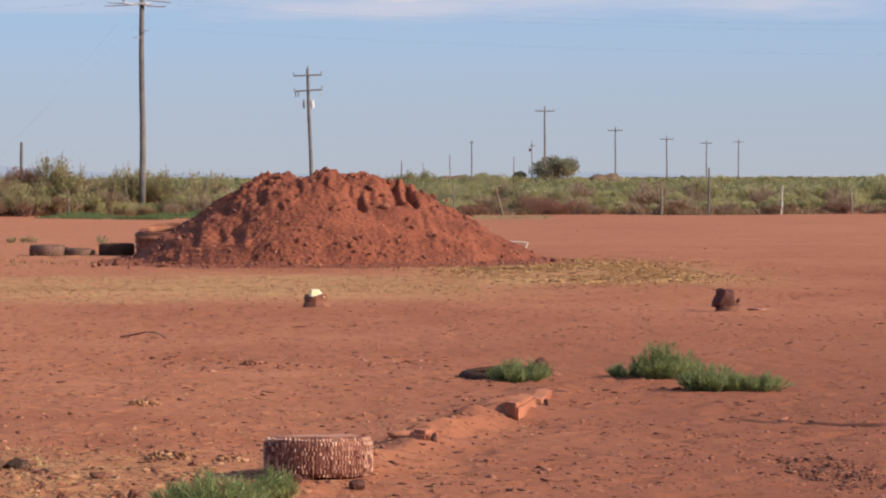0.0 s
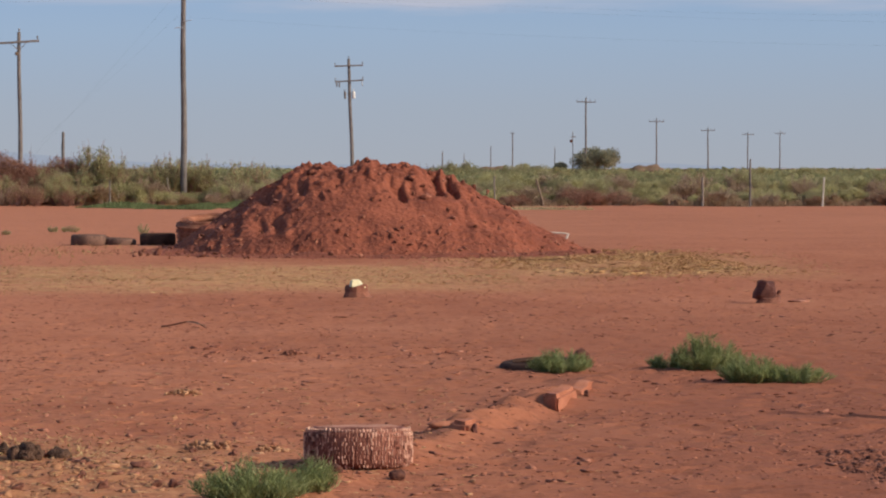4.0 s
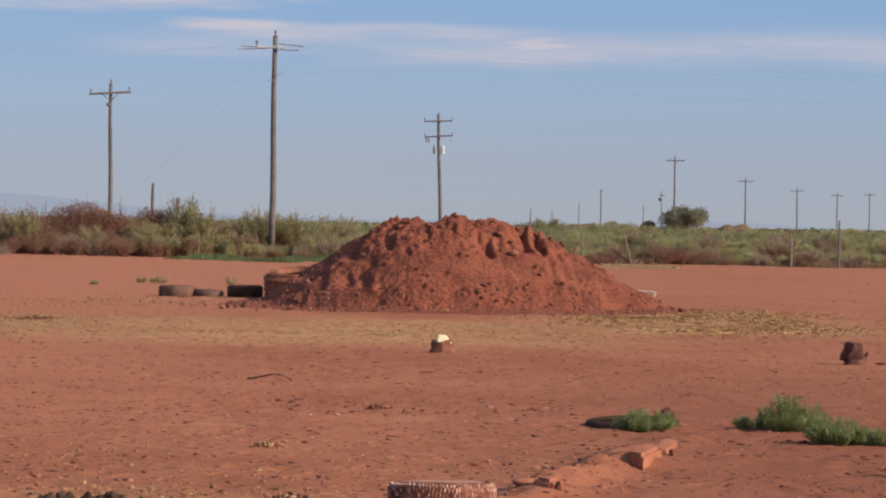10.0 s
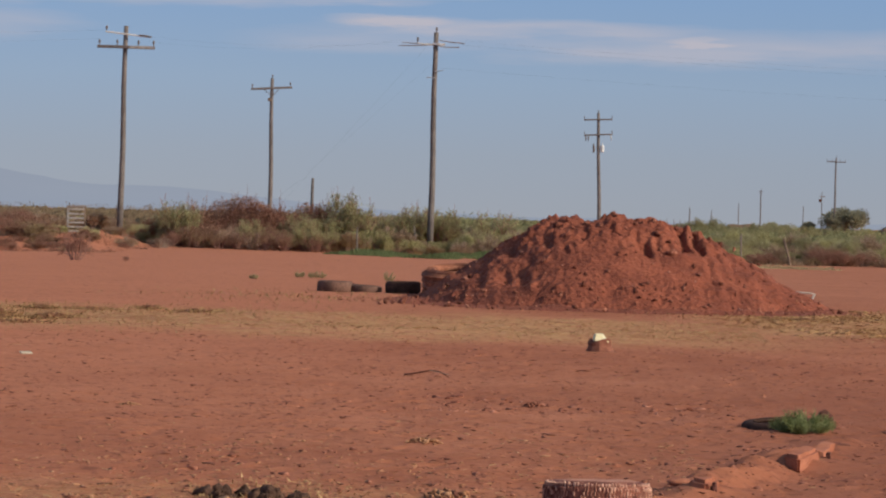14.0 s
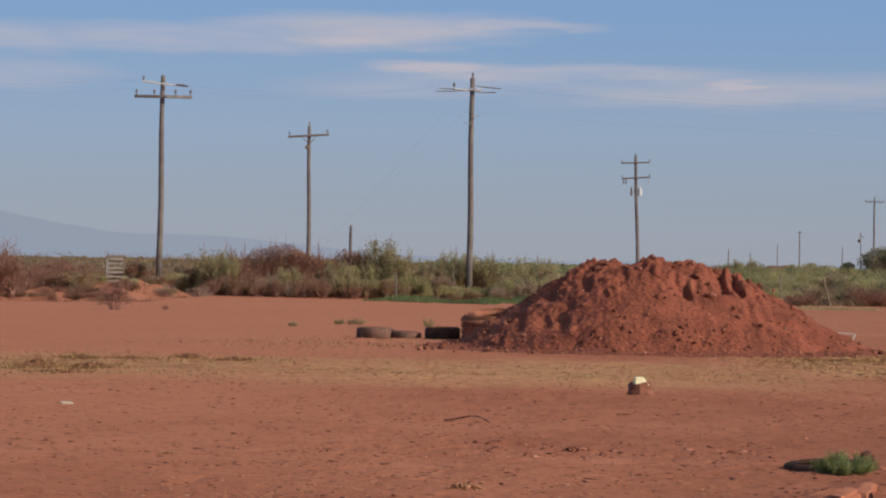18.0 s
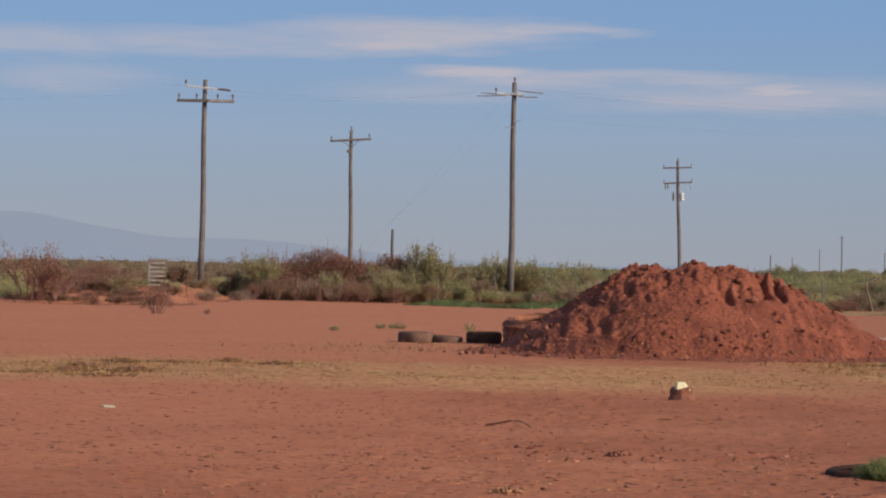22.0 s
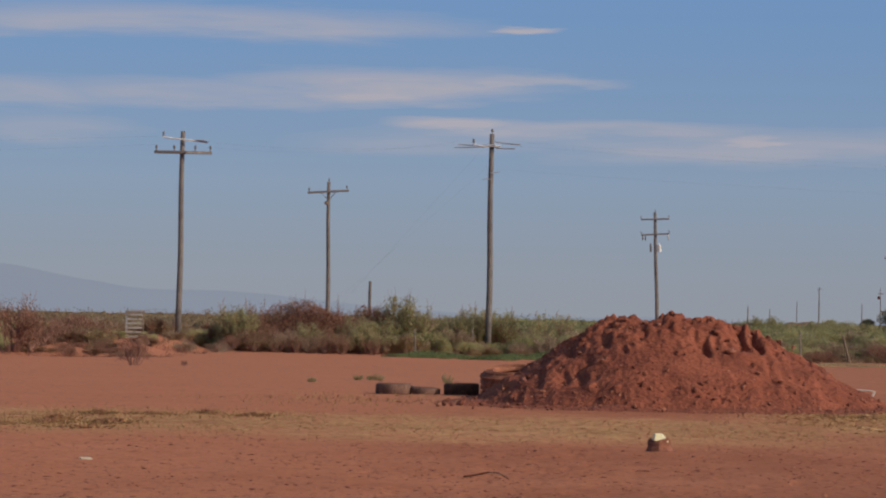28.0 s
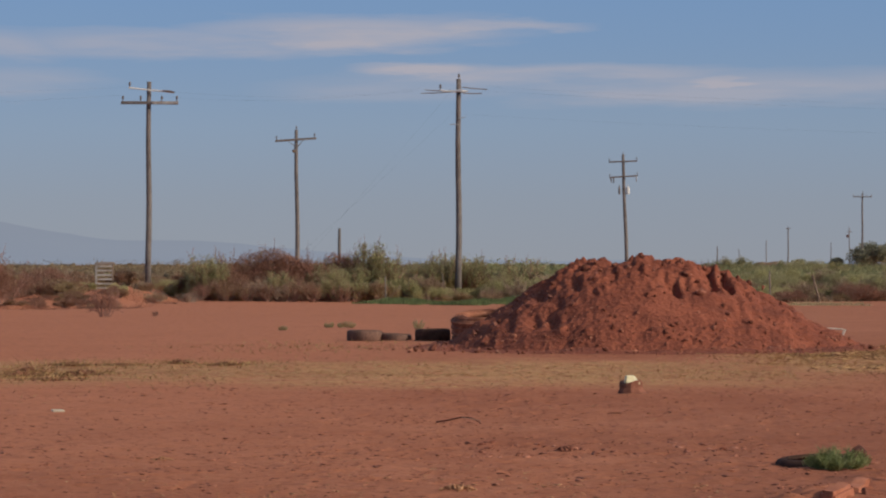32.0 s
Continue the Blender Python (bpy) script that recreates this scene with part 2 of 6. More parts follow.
M_DULL_WEED = material("dull_weed", [(0.30, 0.235, 0.125), (0.40, 0.32, 0.175), (0.50, 0.41, 0.24)], 0.8, 5, 30, 0.0, island=0.9, translucent=0.4)
M_LEAF = material("mesquite_leaf", [(0.26, 0.23, 0.122), (0.37, 0.34, 0.178), (0.47, 0.44, 0.25)], 0.7, 1.2, 8, 0.0, island=0.8, per_object=0.5, translucent=0.55)
M_AIRY = material("feathery_leaf", [(0.31, 0.28, 0.14), (0.42, 0.39, 0.195), (0.52, 0.49, 0.265)], 0.7, 1.2, 8, 0.0, island=0.8, per_object=0.5, translucent=0.6)
M_SAGE = material("sage_leaf", [(0.27, 0.24, 0.11), (0.40, 0.37, 0.175), (0.53, 0.48, 0.255)], 0.75, 1.2, 8, 0.0, island=0.8, per_object=0.6, translucent=0.45)
M_DRY = material("dry_brush", [(0.19, 0.12, 0.072), (0.32, 0.215, 0.135), (0.46, 0.34, 0.22)], 0.8, 1.2, 8, 0.0, island=0.9, per_object=0.5, translucent=0.35)
M_REDBRUSH = material("red_dead_brush", [(0.19, 0.088, 0.062), (0.30, 0.148, 0.102), (0.43, 0.225, 0.15)], 0.85, 1.2, 8, 0.0, island=0.9, translucent=0.4)
M_TWIG = material("grey_twig", [(0.20, 0.132, 0.098), (0.30, 0.21, 0.157), (0.40, 0.30, 0.23)], 0.9, 3, 20, 0.0, island=0.6)
M_BRUSHMIX = material("brown_olive_brush", [(0.235, 0.118, 0.075), (0.335, 0.198, 0.118), (0.38, 0.29, 0.152)], 0.85, 1.6, 8, 0.0, island=1.0, per_object=1.3, translucent=0.5)
M_FAR = material("far_scrub", [(0.20, 0.15, 0.085), (0.25, 0.255, 0.12), (0.34, 0.325, 0.165)], 0.85, 0.09, 0.7, 0.0, island=0.35, translucent=0.45)
M_FARTREE = material("far_tree_leaf", [(0.24, 0.225, 0.15), (0.30, 0.29, 0.195), (0.37, 0.35, 0.24)], 0.8, 0.3, 3, 0.0, island=0.6, translucent=0.6)


def ground_material():
    m = bpy.data.materials.new("red_earth")
    m.use_nodes = True
    n, l = m.node_tree.nodes, m.node_tree.links
    bsdf = n["Principled BSDF"]
    bsdf.inputs["Roughness"].default_value = 0.95
    bsdf.inputs["Specular IOR Level"].default_value = 0.1
    tc = n.new("ShaderNodeTexCoord")

    def noise_at(scale, detail=5.0, stretch=None, rough=0.55):
        t = n.new("ShaderNodeTexNoise")
        t.inputs["Scale"].default_value, t.inputs["Detail"].default_value, t.inputs["Roughness"].default_value = scale, detail, rough
        v = tc.outputs["Object"]
        if stretch:
            mp = n.new("ShaderNodeMapping")
            mp.inputs["Scale"].default_value = stretch
            l.new(v, mp.inputs["Vector"])
            v = mp.outputs[0]
        l.new(v, t.inputs["Vector"])
        return t.outputs["Fac"]

    def mth(op, x, y, clamp=False):
        q = n.new("ShaderNodeMath")
        q.operation, q.use_clamp = op, clamp
        for i, v in enumerate((x, y)):
            if isinstance(v, (int, float)):
                q.inputs[i].default_value = v
            else:
                l.new(v, q.inputs[i])
        return q.outputs[0]

    def mix(f, a, b):
        q = n.new("ShaderNodeMix")
        q.data_type = "RGBA"
        for i, v in ((0, f), (6, a), (7, b)):
            if isinstance(v, tuple):
                q.inputs[i].default_value = (*v, 1)
            else:
                l.new(v, q.inputs[i])
        return q.outputs[2]
    big, mid, fine = noise_at(0.16), noise_at(1.3), noise_at(14.0, 6.0, None, 0.65)
    f = mth("ADD", mth("MULTIPLY", big, 0.7), mth("ADD", mth("MULTIPLY", mid, 0.5), mth("MULTIPLY", fine, 0.75)))
    f = mth("ADD", mth("MULTIPLY", mth("SUBTRACT", f, 0.985), 1.9), 0.5, True)
    r = n.new("ShaderNodeValToRGB")
    l.new(f, r.inputs[0])
    e = r.color_ramp.elements
    e[0].color, e[1].color = (*SOIL_DARK, 1), (*SOIL_PALE, 1)
    e.new(0.5).color = (*SOIL_MID, 1)
    # trampled straw, worked into the earth along a belt before the mound and over the patch beside it
    sep = n.new("ShaderNodeSeparateXYZ")
    l.new(tc.outputs["Object"], sep.inputs[0])
    X, Y = sep.outputs[0], sep.outputs[1]
    wob = mth("MULTIPLY", mth("SUBTRACT", noise_at(0.35), 0.5), 7.0)

    def falloff(v, centre, half):
        return mth("SUBTRACT", 1.0, mth("DIVIDE", mth("ABSOLUTE", mth("SUBTRACT", v, centre), 0.0), half))
    belt = mth("MULTIPLY", mth("MULTIPLY", falloff(mth("ADD", Y, wob), 43.8, 6.2), 2.2, True), mth("MULTIPLY", falloff(X, -9.0, 13.0), 3.0, True))
    patch = mth("MULTIPLY", mth("MULTIPLY", falloff(mth("ADD", Y, wob), 49.0, 6.5), 2.2, True), mth("MULTIPLY", falloff(X, 4.2, 3.2), 2.0, True))
    near = mth("MULTIPLY", mth("MULTIPLY", falloff(mth("ADD", Y, mth("MULTIPLY", wob, 0.2)), 15.2, 2.6), 2.0, True), mth("MULTIPLY", falloff(X, -2.2, 2.2), 2.0, True))
    cov = mth("MULTIPLY", mth("ADD", mth("MAXIMUM", belt, mth("MAXIMUM", patch, mth("MULTIPLY", near, 0.42))), 0.0), mth("MULTIPLY", mth("SUBTRACT", noise_at(5.0, 6.0, (0.35, 1, 1)), 0.28), 2.4), True)
    straw = mix(fine, (0.45, 0.25, 0.106), (0.62, 0.425, 0.195))
    col = mix(mth("MULTIPLY", cov, 0.92), r.outputs[0], straw)
    dung = mth("MULTIPLY", mth("MULTIPLY", mth("SUBTRACT", noise_at(1.1, 5.0, (0.35, 1, 1), 0.65), 0.50), 6.0, True), mth("MULTIPLY", belt, mth("DIVIDE", mth("SUBTRACT", -3.5, X), 3.0, True)))
    col = mix(mth("MULTIPLY", dung, 0.8), col, (0.17, 0.095, 0.042))
    # damp brown trampled streaks
    dk = mth("MULTIPLY", mth("SUBTRACT", noise_at(0.8, 6.0, None, 0.65), 0.54), 3.0, True)
    col = mix(mth("MULTIPLY", dk, 0.45), col, (0.22, 0.08, 0.045))
    # the yard close by is trodden brown with dung, the far part is pale dust
    far = mth("DIVIDE", mth("SUBTRACT", mth("ADD", Y, wob), 46.0), 30.0, True)
    col = mix(mth("MULTIPLY", far, 0.55), col, (0.44, 0.18, 0.103))
    streak = mth("MULTIPLY", mth("SUBTRACT", noise_at(0.7, 5.0, (0.22, 1, 1), 0.65), 0.47), 5.0, True)
    col = mix(mth("MULTIPLY", mth("MULTIPLY", streak, mth("DIVIDE", mth("SUBTRACT", Y, 44.0), 14.0, True)), 0.42), col, (0.30, 0.112, 0.063))
    trod = mth("MULTIPLY", mth("DIVIDE", mth("SUBTRACT", 38.0, mth("ADD", Y, mth("MULTIPLY", wob, 0.9))), 18.0, True), mth("MULTIPLY", mth("DIVIDE", mth("ADD", mth("ADD", X, 0.6), mth("MULTIPLY", wob, 0.2)), 3.0, True), mth("DIVIDE", mth("SUBTRACT", Y, 6.0), 6.0, True)))
    col = mix(mth("MULTIPLY", trod, 0.74), col, (0.235, 0.082, 0.048))
    bank = mth("MULTIPLY", falloff(mth("SUBTRACT", X, mth("MULTIPLY", mth("SUBTRACT", Y, 14.6), 0.262)), -0.3, 0.30), 2.0, True)
    bank = mth("MULTIPLY", bank, mth("MULTIPLY", falloff(Y, 18.4, 3.6), 3.0, True))
    col = mix(mth("MULTIPLY", mth("MULTIPLY", bank, mid), 0.95), col, (0.40, 0.15, 0.08))
    # the side yard is paler, swept smooth
    side = mth("MULTIPLY", mth("DIVIDE", mth("SUBTRACT", -1.2, mth("ADD", X, mth("MULTIPLY", wob, 0.4))), 4.0, True), mth("DIVIDE", mth("SUBTRACT", Y, 19.0), 8.0, True))
    col = mix(mth("MULTIPLY", mth("MULTIPLY", side, mth("SUBTRACT", 1.0, cov)), 0.52), col, (0.475, 0.190, 0.106))
    # small dark crumbs and hoof-churned flecks
    fl = mth("MULTIPLY", mth("SUBTRACT", noise_at(4.5, 5.0, None, 0.68), 0.56), 11.0, True)
    fl = mth("MULTIPLY", fl, mth("MULTIPLY", mth("SUBTRACT", noise_at(0.9, 4.0), 0.33), 4.5, True))
    col = mix(mth("MULTIPLY", fl, 0.7), col, (0.19, 0.07, 0.043))
    fs = mth("MULTIPLY", mth("SUBTRACT", noise_at(9.0, 5.0, None, 0.75), 0.52), 9.0, True)
    fs = mth("MULTIPLY", fs, mth("MULTIPLY", mth("SUBTRACT", noise_at(1.4, 4.0), 0.36), 5.0, True))
    col = mix(mth("MULTIPLY", fs, 0.7), col, (0.17, 0.062, 0.038))
    f2 = mth("MULTIPLY", mth("SUBTRACT", noise_at(2.6, 5.0, None, 0.72), 0.535), 7.0, True)
    col = mix(mth("MULTIPLY", mth("MULTIPLY", f2, mth("SUBTRACT", 1.0, far)), 0.44), col, (0.23, 0.085, 0.048))
    pf = mth("MULTIPLY", mth("SUBTRACT", noise_at(12.0, 4.0, None, 0.72), 0.62), 8.0, True)
    col = mix(mth("MULTIPLY", pf, 0.4), col, (0.50, 0.27, 0.16))
    l.new(col, bsdf.inputs["Base Color"])
    bp = n.new("ShaderNodeBump")
    bp.inputs["Strength"].default_value, bp.inputs["Distance"].default_value = 0.5, 0.05
    h = mth("ADD", mth("MULTIPLY", mid, 0.25), mth("ADD", mth("MULTIPLY", noise_at(5.0, 5.0, None, 0.65), 0.9), mth("MULTIPLY", fine, 0.3)))
    l.new(h, bp.inputs["Height"])
    l.new(bp.outputs[0], bsdf.inputs["Normal"])
    return m


M_GROUND = ground_material()

# ---- building helpers ----
rng = np.random.default_rng(7)
TABLE = np.random.default_rng(3).random((256, 256))


def vnoise(x, y):
    xi, yi = np.floor(x).astype(int), np.floor(y).astype(int)
    u, v = x - xi, y - yi
    u, v = u * u * (3 - 2 * u), v * v * (3 - 2 * v)
    g = lambda i, j: TABLE[(xi + i) % 256, (yi + j) % 256]
    return (g(0, 0) * (1 - u) + g(1, 0) * u) * (1 - v) + (g(0, 1) * (1 - u) + g(1, 1) * u) * v - 0.5


def fbm(x, y, octaves=4, gain=0.5):
    s, a = 0.0, 1.0
    for k in range(octaves):
        s = s + a * vnoise(x * 2 ** k + 17.3 * k, y * 2 ** k + 9.1 * k)
        a *= gain
    return s


def sm(v):
    v = np.clip(v, 0, 1)
    return v * v * (3 - 2 * v)


def ground_z(x, y):
    """The lie of the land: a flat yard that rises a little into the scrub, with trampled earth."""
    x, y = np.asarray(x, float), np.asarray(y, float)
    edge = 121.0 + 2.0 * vnoise(x * 0.15, y * 0 + 3.1)
    z = 0.5 * sm((y - edge) / 12.0)
    z = np.maximum(z, 0.55 * sm((-x - 18.6 - 1.5 * vnoise(y * 0.3, x * 0 + 5)) / 2.4) * sm((y - 108) / 12.0))
    z = z + 0.10 * fbm(x * 0.12, y * 0.12, 2) * sm((y - 60) / 40.0)
    z = z + 0.24 * np.maximum(fbm(x * 1.1, y * 0.6, 3), -0.2) * sm((-x - 18.0) / 2.0) * sm((y - 103) / 6.0) * (1 - sm((y - 128) / 8.0))
    near = (1 - sm((y - 60) / 40)) * sm((y - 11.5) / 1.8)
    z = z + near * 0.022 * fbm(x * 0.7, y * 0.5, 2)
    pits = fbm(x * 5.5, y * 4.2, 3, 0.6)
    z = z - near * 0.014 * sm((pits - 0.16) * 4.0) + near * 0.010 * fbm(x * 9 + 5, y * 7, 2, 0.7) + near * 0.007 * fbm(x * 7, y * 5, 2)
    # the soil banked along the edging of blocks
    s = np.clip((y - 14.6) / 8.0, 0, 1)
    line = -0.45 + 2.15 * s ** 0.9
    z = z + (0.05 + 0.045 * np.exp(-((y - 18.6) / 0.8) ** 2)) * (1 + 0.9 * fbm(x * 3.5, y * 2.5, 2)) * np.exp(-((x - line - 0.1 + 0.12 * vnoise(y * 2.0, x * 0)) / 0.21) ** 2) * sm((y - 13.8) / 1.0) * (1 - sm((y - 21.8) / 1.2)) * (1 - 0.85 * np.exp(-(((x + 0.035) / 0.36) ** 2 + ((y - 15.7) / 0.55) ** 2)))
    return z


def gz(x, y):
    return float(ground_z(np.array([x]), np.array([y]))[0])


def mesh_np(name, V, faces, mat, smooth=False):
    """A mesh from arrays: V (n, 3), faces (m, k)."""
    V, faces = np.asarray(V, np.float32), np.asarray(faces, np.int32)
    me = bpy.data.meshes.new(name)
    me.vertices.add(len(V))
    me.vertices.foreach_set("co", V.ravel())
    k = faces.shape[1]
    me.loops.add(faces.size)
    me.loops.foreach_set("vertex_index", faces.ravel())
    me.polygons.add(len(faces))
    me.polygons.foreach_set("loop_start", np.arange(0, faces.size, k, dtype=np.int32))
    if smooth:
        me.polygons.foreach_set("use_smooth", np.ones(len(faces), bool))
    me.update(calc_edges=True)
    me.validate()
    me.materials.append(mat)
    return me


def part(name, bm, mat, parent, label="", smooth=False):
    """Links a bmesh (or a ready mesh) as one object under parent."""
    if isinstance(bm, bpy.types.Mesh):
        me = bm
    else:
        me = bpy.data.meshes.new(name)
        bm.to_mesh(me)
        bm.free()
        me.materials.append(mat)
        if smooth:
            for p in me.polygons:
                p.use_smooth = True
    ob = new(name, me)
    ob.parent = parent
    return tagged(ob, label)


def thing(name, x, y, z, label, category, group="", kind="", rz=0.0, scale=1.0):
    ob = new(name)
    ob.empty_display_size = 0.1
    ob.matrix_basis = pose(x, y, z, 0, 0, rz) @ Matrix.Scale(scale, 4)
    return tagged(ob, label, category, group, kind)


def tube(bm, pts, radii, sides=8, cap=True):
    """A tube along points with its radii."""
    rings = []
    pts = [Vector(p) for p in pts]
    for i, p in enumerate(pts):
        d = (pts[min(i + 1, len(pts) - 1)] - pts[max(i - 1, 0)]).normalized()
        u = d.orthogonal().normalized() if abs(d.z) < 0.99 else Vector((1, 0, 0))
        v = d.cross(u)
        rings.append([bm.verts.new(p + radii[i] * (math.cos(a) * u + math.sin(a) * v)) for a in [2 * math.pi * k / sides for k in range(sides)]])
    for a, b in zip(rings, rings[1:]):
        for k in range(sides):
            bm.faces.new((a[k], a[(k + 1) % sides], b[(k + 1) % sides], b[k]))
    if cap:
        bm.faces.new(rings[0][::-1])
        bm.faces.new(rings[-1])
    return bm


def box(bm, size, m=None, bevel=0.0):
    """A bevelled box, size (x, y, z), placed by the matrix m."""
    g = bmesh.ops.create_cube(bm, size=1.0)
    vs = g["verts"]
    bmesh.ops.scale(bm, vec=size, verts=vs)
    if bevel:
        es = list({e for v in vs for e in v.link_edges})
        out = bmesh.ops.bevel(bm, geom=es, offset=bevel, segments=1, affect="EDGES")
        vs = list({v for f in out["faces"] for v in f.verts} | {v for v in vs if v.is_valid})
    if m is not None:
        bmesh.ops.transform(bm, matrix=m, verts=vs)
    return bm


def lathe(bm, profile, sides=32, wobble=0.0):
    """Turns a closed profile of (radius, height) about z."""
    rings = []
    for k in range(sides):
        a = 2 * math.pi * k / sides
        w = 1 + wobble * math.sin(3 * a + 1)
        rings.append([bm.verts.new((r * w * math.cos(a), r * w * math.sin(a), z)) for r, z in profile])
    n = len(profile)
    for k in range(sides):
        a, b = rings[k], rings[(k + 1) % sides]
        for i in range(n):
            bm.faces.new((a[i], b[i], b[(i + 1) % n], a[(i + 1) % n]))
    return bm


def blades(P, D, L, W, side=None):
    """Triangular blades: base points P, directions D, lengths L, widths W. Returns verts and faces."""
    n = len(P)
    D = D / np.linalg.norm(D, axis=1)[:, None]
    r = rng.normal(size=(n, 3)) if side is None else side
    S = np.cross(D, r)
    S /= np.linalg.norm(S, axis=1)[:, None] + 1e-9
    V = np.empty((n, 3, 3))
    V[:, 0], V[:, 1], V[:, 2] = P - S * W[:, None] / 2, P + S * W[:, None] / 2, P + D * L[:, None]
    return V.reshape(-1, 3), np.arange(3 * n).reshape(-1, 3)


def join_np(pieces):
    Vs, Fs, o = [], [], 0
    for V, F in pieces:
        Vs.append(V), Fs.append(F + o)
        o += len(V)
    return np.concatenate(Vs), np.concatenate(Fs)


def rock_shape(seed, rough=0.35, sub=2):
    """One irregular lump, about a metre across."""
    bm = bmesh.new()
    bmesh.ops.create_icosphere(bm, subdivisions=sub, radius=0.5)
    off = Vector((seed * 3.7, seed * 1.3, seed * 7.1))
    for v in bm.verts:
        k = 1 + rough * noise.noise(v.co * 2.2 + off) * 1.6 + 0.5 * rough * noise.noise(v.co * 5 + off)
        v.co *= k
    V = np.array([v.co[:] for v in bm.verts])
    F = np.array([[v.index for v in f.verts] for f in bm.faces])
    bm.free()
    return V, F


def angular_shape(seed, n=9):
    """One angular clod, about a metre across: the hull of a few points."""
    q = np.random.default_rng(900 + seed)
    p = q.normal(size=(n, 3))
    p = p / np.linalg.norm(p, axis=1)[:, None] * (0.36 + 0.2 * q.random((n, 1)))
    bm = bmesh.new()
    for v in p:
        bm.verts.new(v)
    bmesh.ops.convex_hull(bm, input=bm.verts[:])
    bmesh.ops.delete(bm, geom=[v for v in bm.verts if not v.link_faces], context="VERTS")
    bmesh.ops.triangulate(bm, faces=bm.faces[:])
    bm.verts.index_update()
    V = np.array([v.co[:] for v in bm.verts])
    F = np.array([[v.index for v in f.verts] for f in bm.faces])
    bm.free()
    return V, F


LUMPS = [angular_shape(s, 9) for s in range(8)]


def scatter_lumps(P, S, flat=0.7, shapes=LUMPS):
    """Lumps of sizes S at points P, turned at random."""
    out = []
    for k, (V, F) in enumerate(shapes):
        sel = np.arange(len(P)) % len(shapes) == k
        p, s = P[sel], S[sel]
        n = len(p)
        if not n:
            continue
        a = rng.random(n) * 6.283
        c, q = np.cos(a)[:, None], np.sin(a)[:, None]
        st = 0.7 + 0.6 * rng.random((n, 3))
        st[:, 2] *= flat
        B = V[None] * (st * s[:, None])[:, None, :]
        X = B[..., 0] * c - B[..., 1] * q + p[:, None, 0]
        Y = B[..., 0] * q + B[..., 1] * c + p[:, None, 1]
        Z = B[..., 2] + p[:, None, 2]
        VV = np.stack([X, Y, Z], -1).reshape(-1, 3)
        FF = (F[None] + (np.arange(n) * len(V))[:, None, None]).reshape(-1, 3)
        out.append((VV, FF))
    return join_np(out)

# ---- the ground: one sheet to the horizon ----
def axis(parts):
    out = []
    for a, b, step in parts:
        out.append(np.arange(a, b - 1e-6, step))
    return np.concatenate(out + [[parts[-1][1]]])


gx = np.concatenate([-np.geomspace(4800, 40, 26), axis([(-38, -15, 0.3), (-15, -8, 0.2), (-8, -3.4, 0.11), (-3.4, 4.4, 0.045), (4.4, 9, 0.11), (9, 16, 0.3), (16, 30, 1.0)]), np.geomspace(32, 4800, 26)])
gy = np.concatenate([-np.geomspace(4800, 6, 24), axis([(-4, 12, 1.0), (12, 13.6, 0.2), (13.6, 26, 0.045), (26, 40, 0.09), (40, 62, 0.18), (62, 100, 0.6), (100, 150, 0.8), (150, 300, 8)]), np.geomspace(310, 4800, 26)])
GX, GY = np.meshgrid(gx, gy)
GZ = ground_z(GX, GY)
nx, ny = len(gx), len(gy)
idx = np.arange(nx * ny).reshape(ny, nx)
quads = np.stack([idx[:-1, :-1], idx[:-1, 1:], idx[1:, 1:], idx[1:, :-1]], -1).reshape(-1, 4)
ground = new("ground", mesh_np("ground", np.stack([GX, GY, GZ], -1).reshape(-1, 3), quads, M_GROUND, True))
tagged(ground, "bare trampled red earth with hoof marks and straw", "ground", kind="structure")


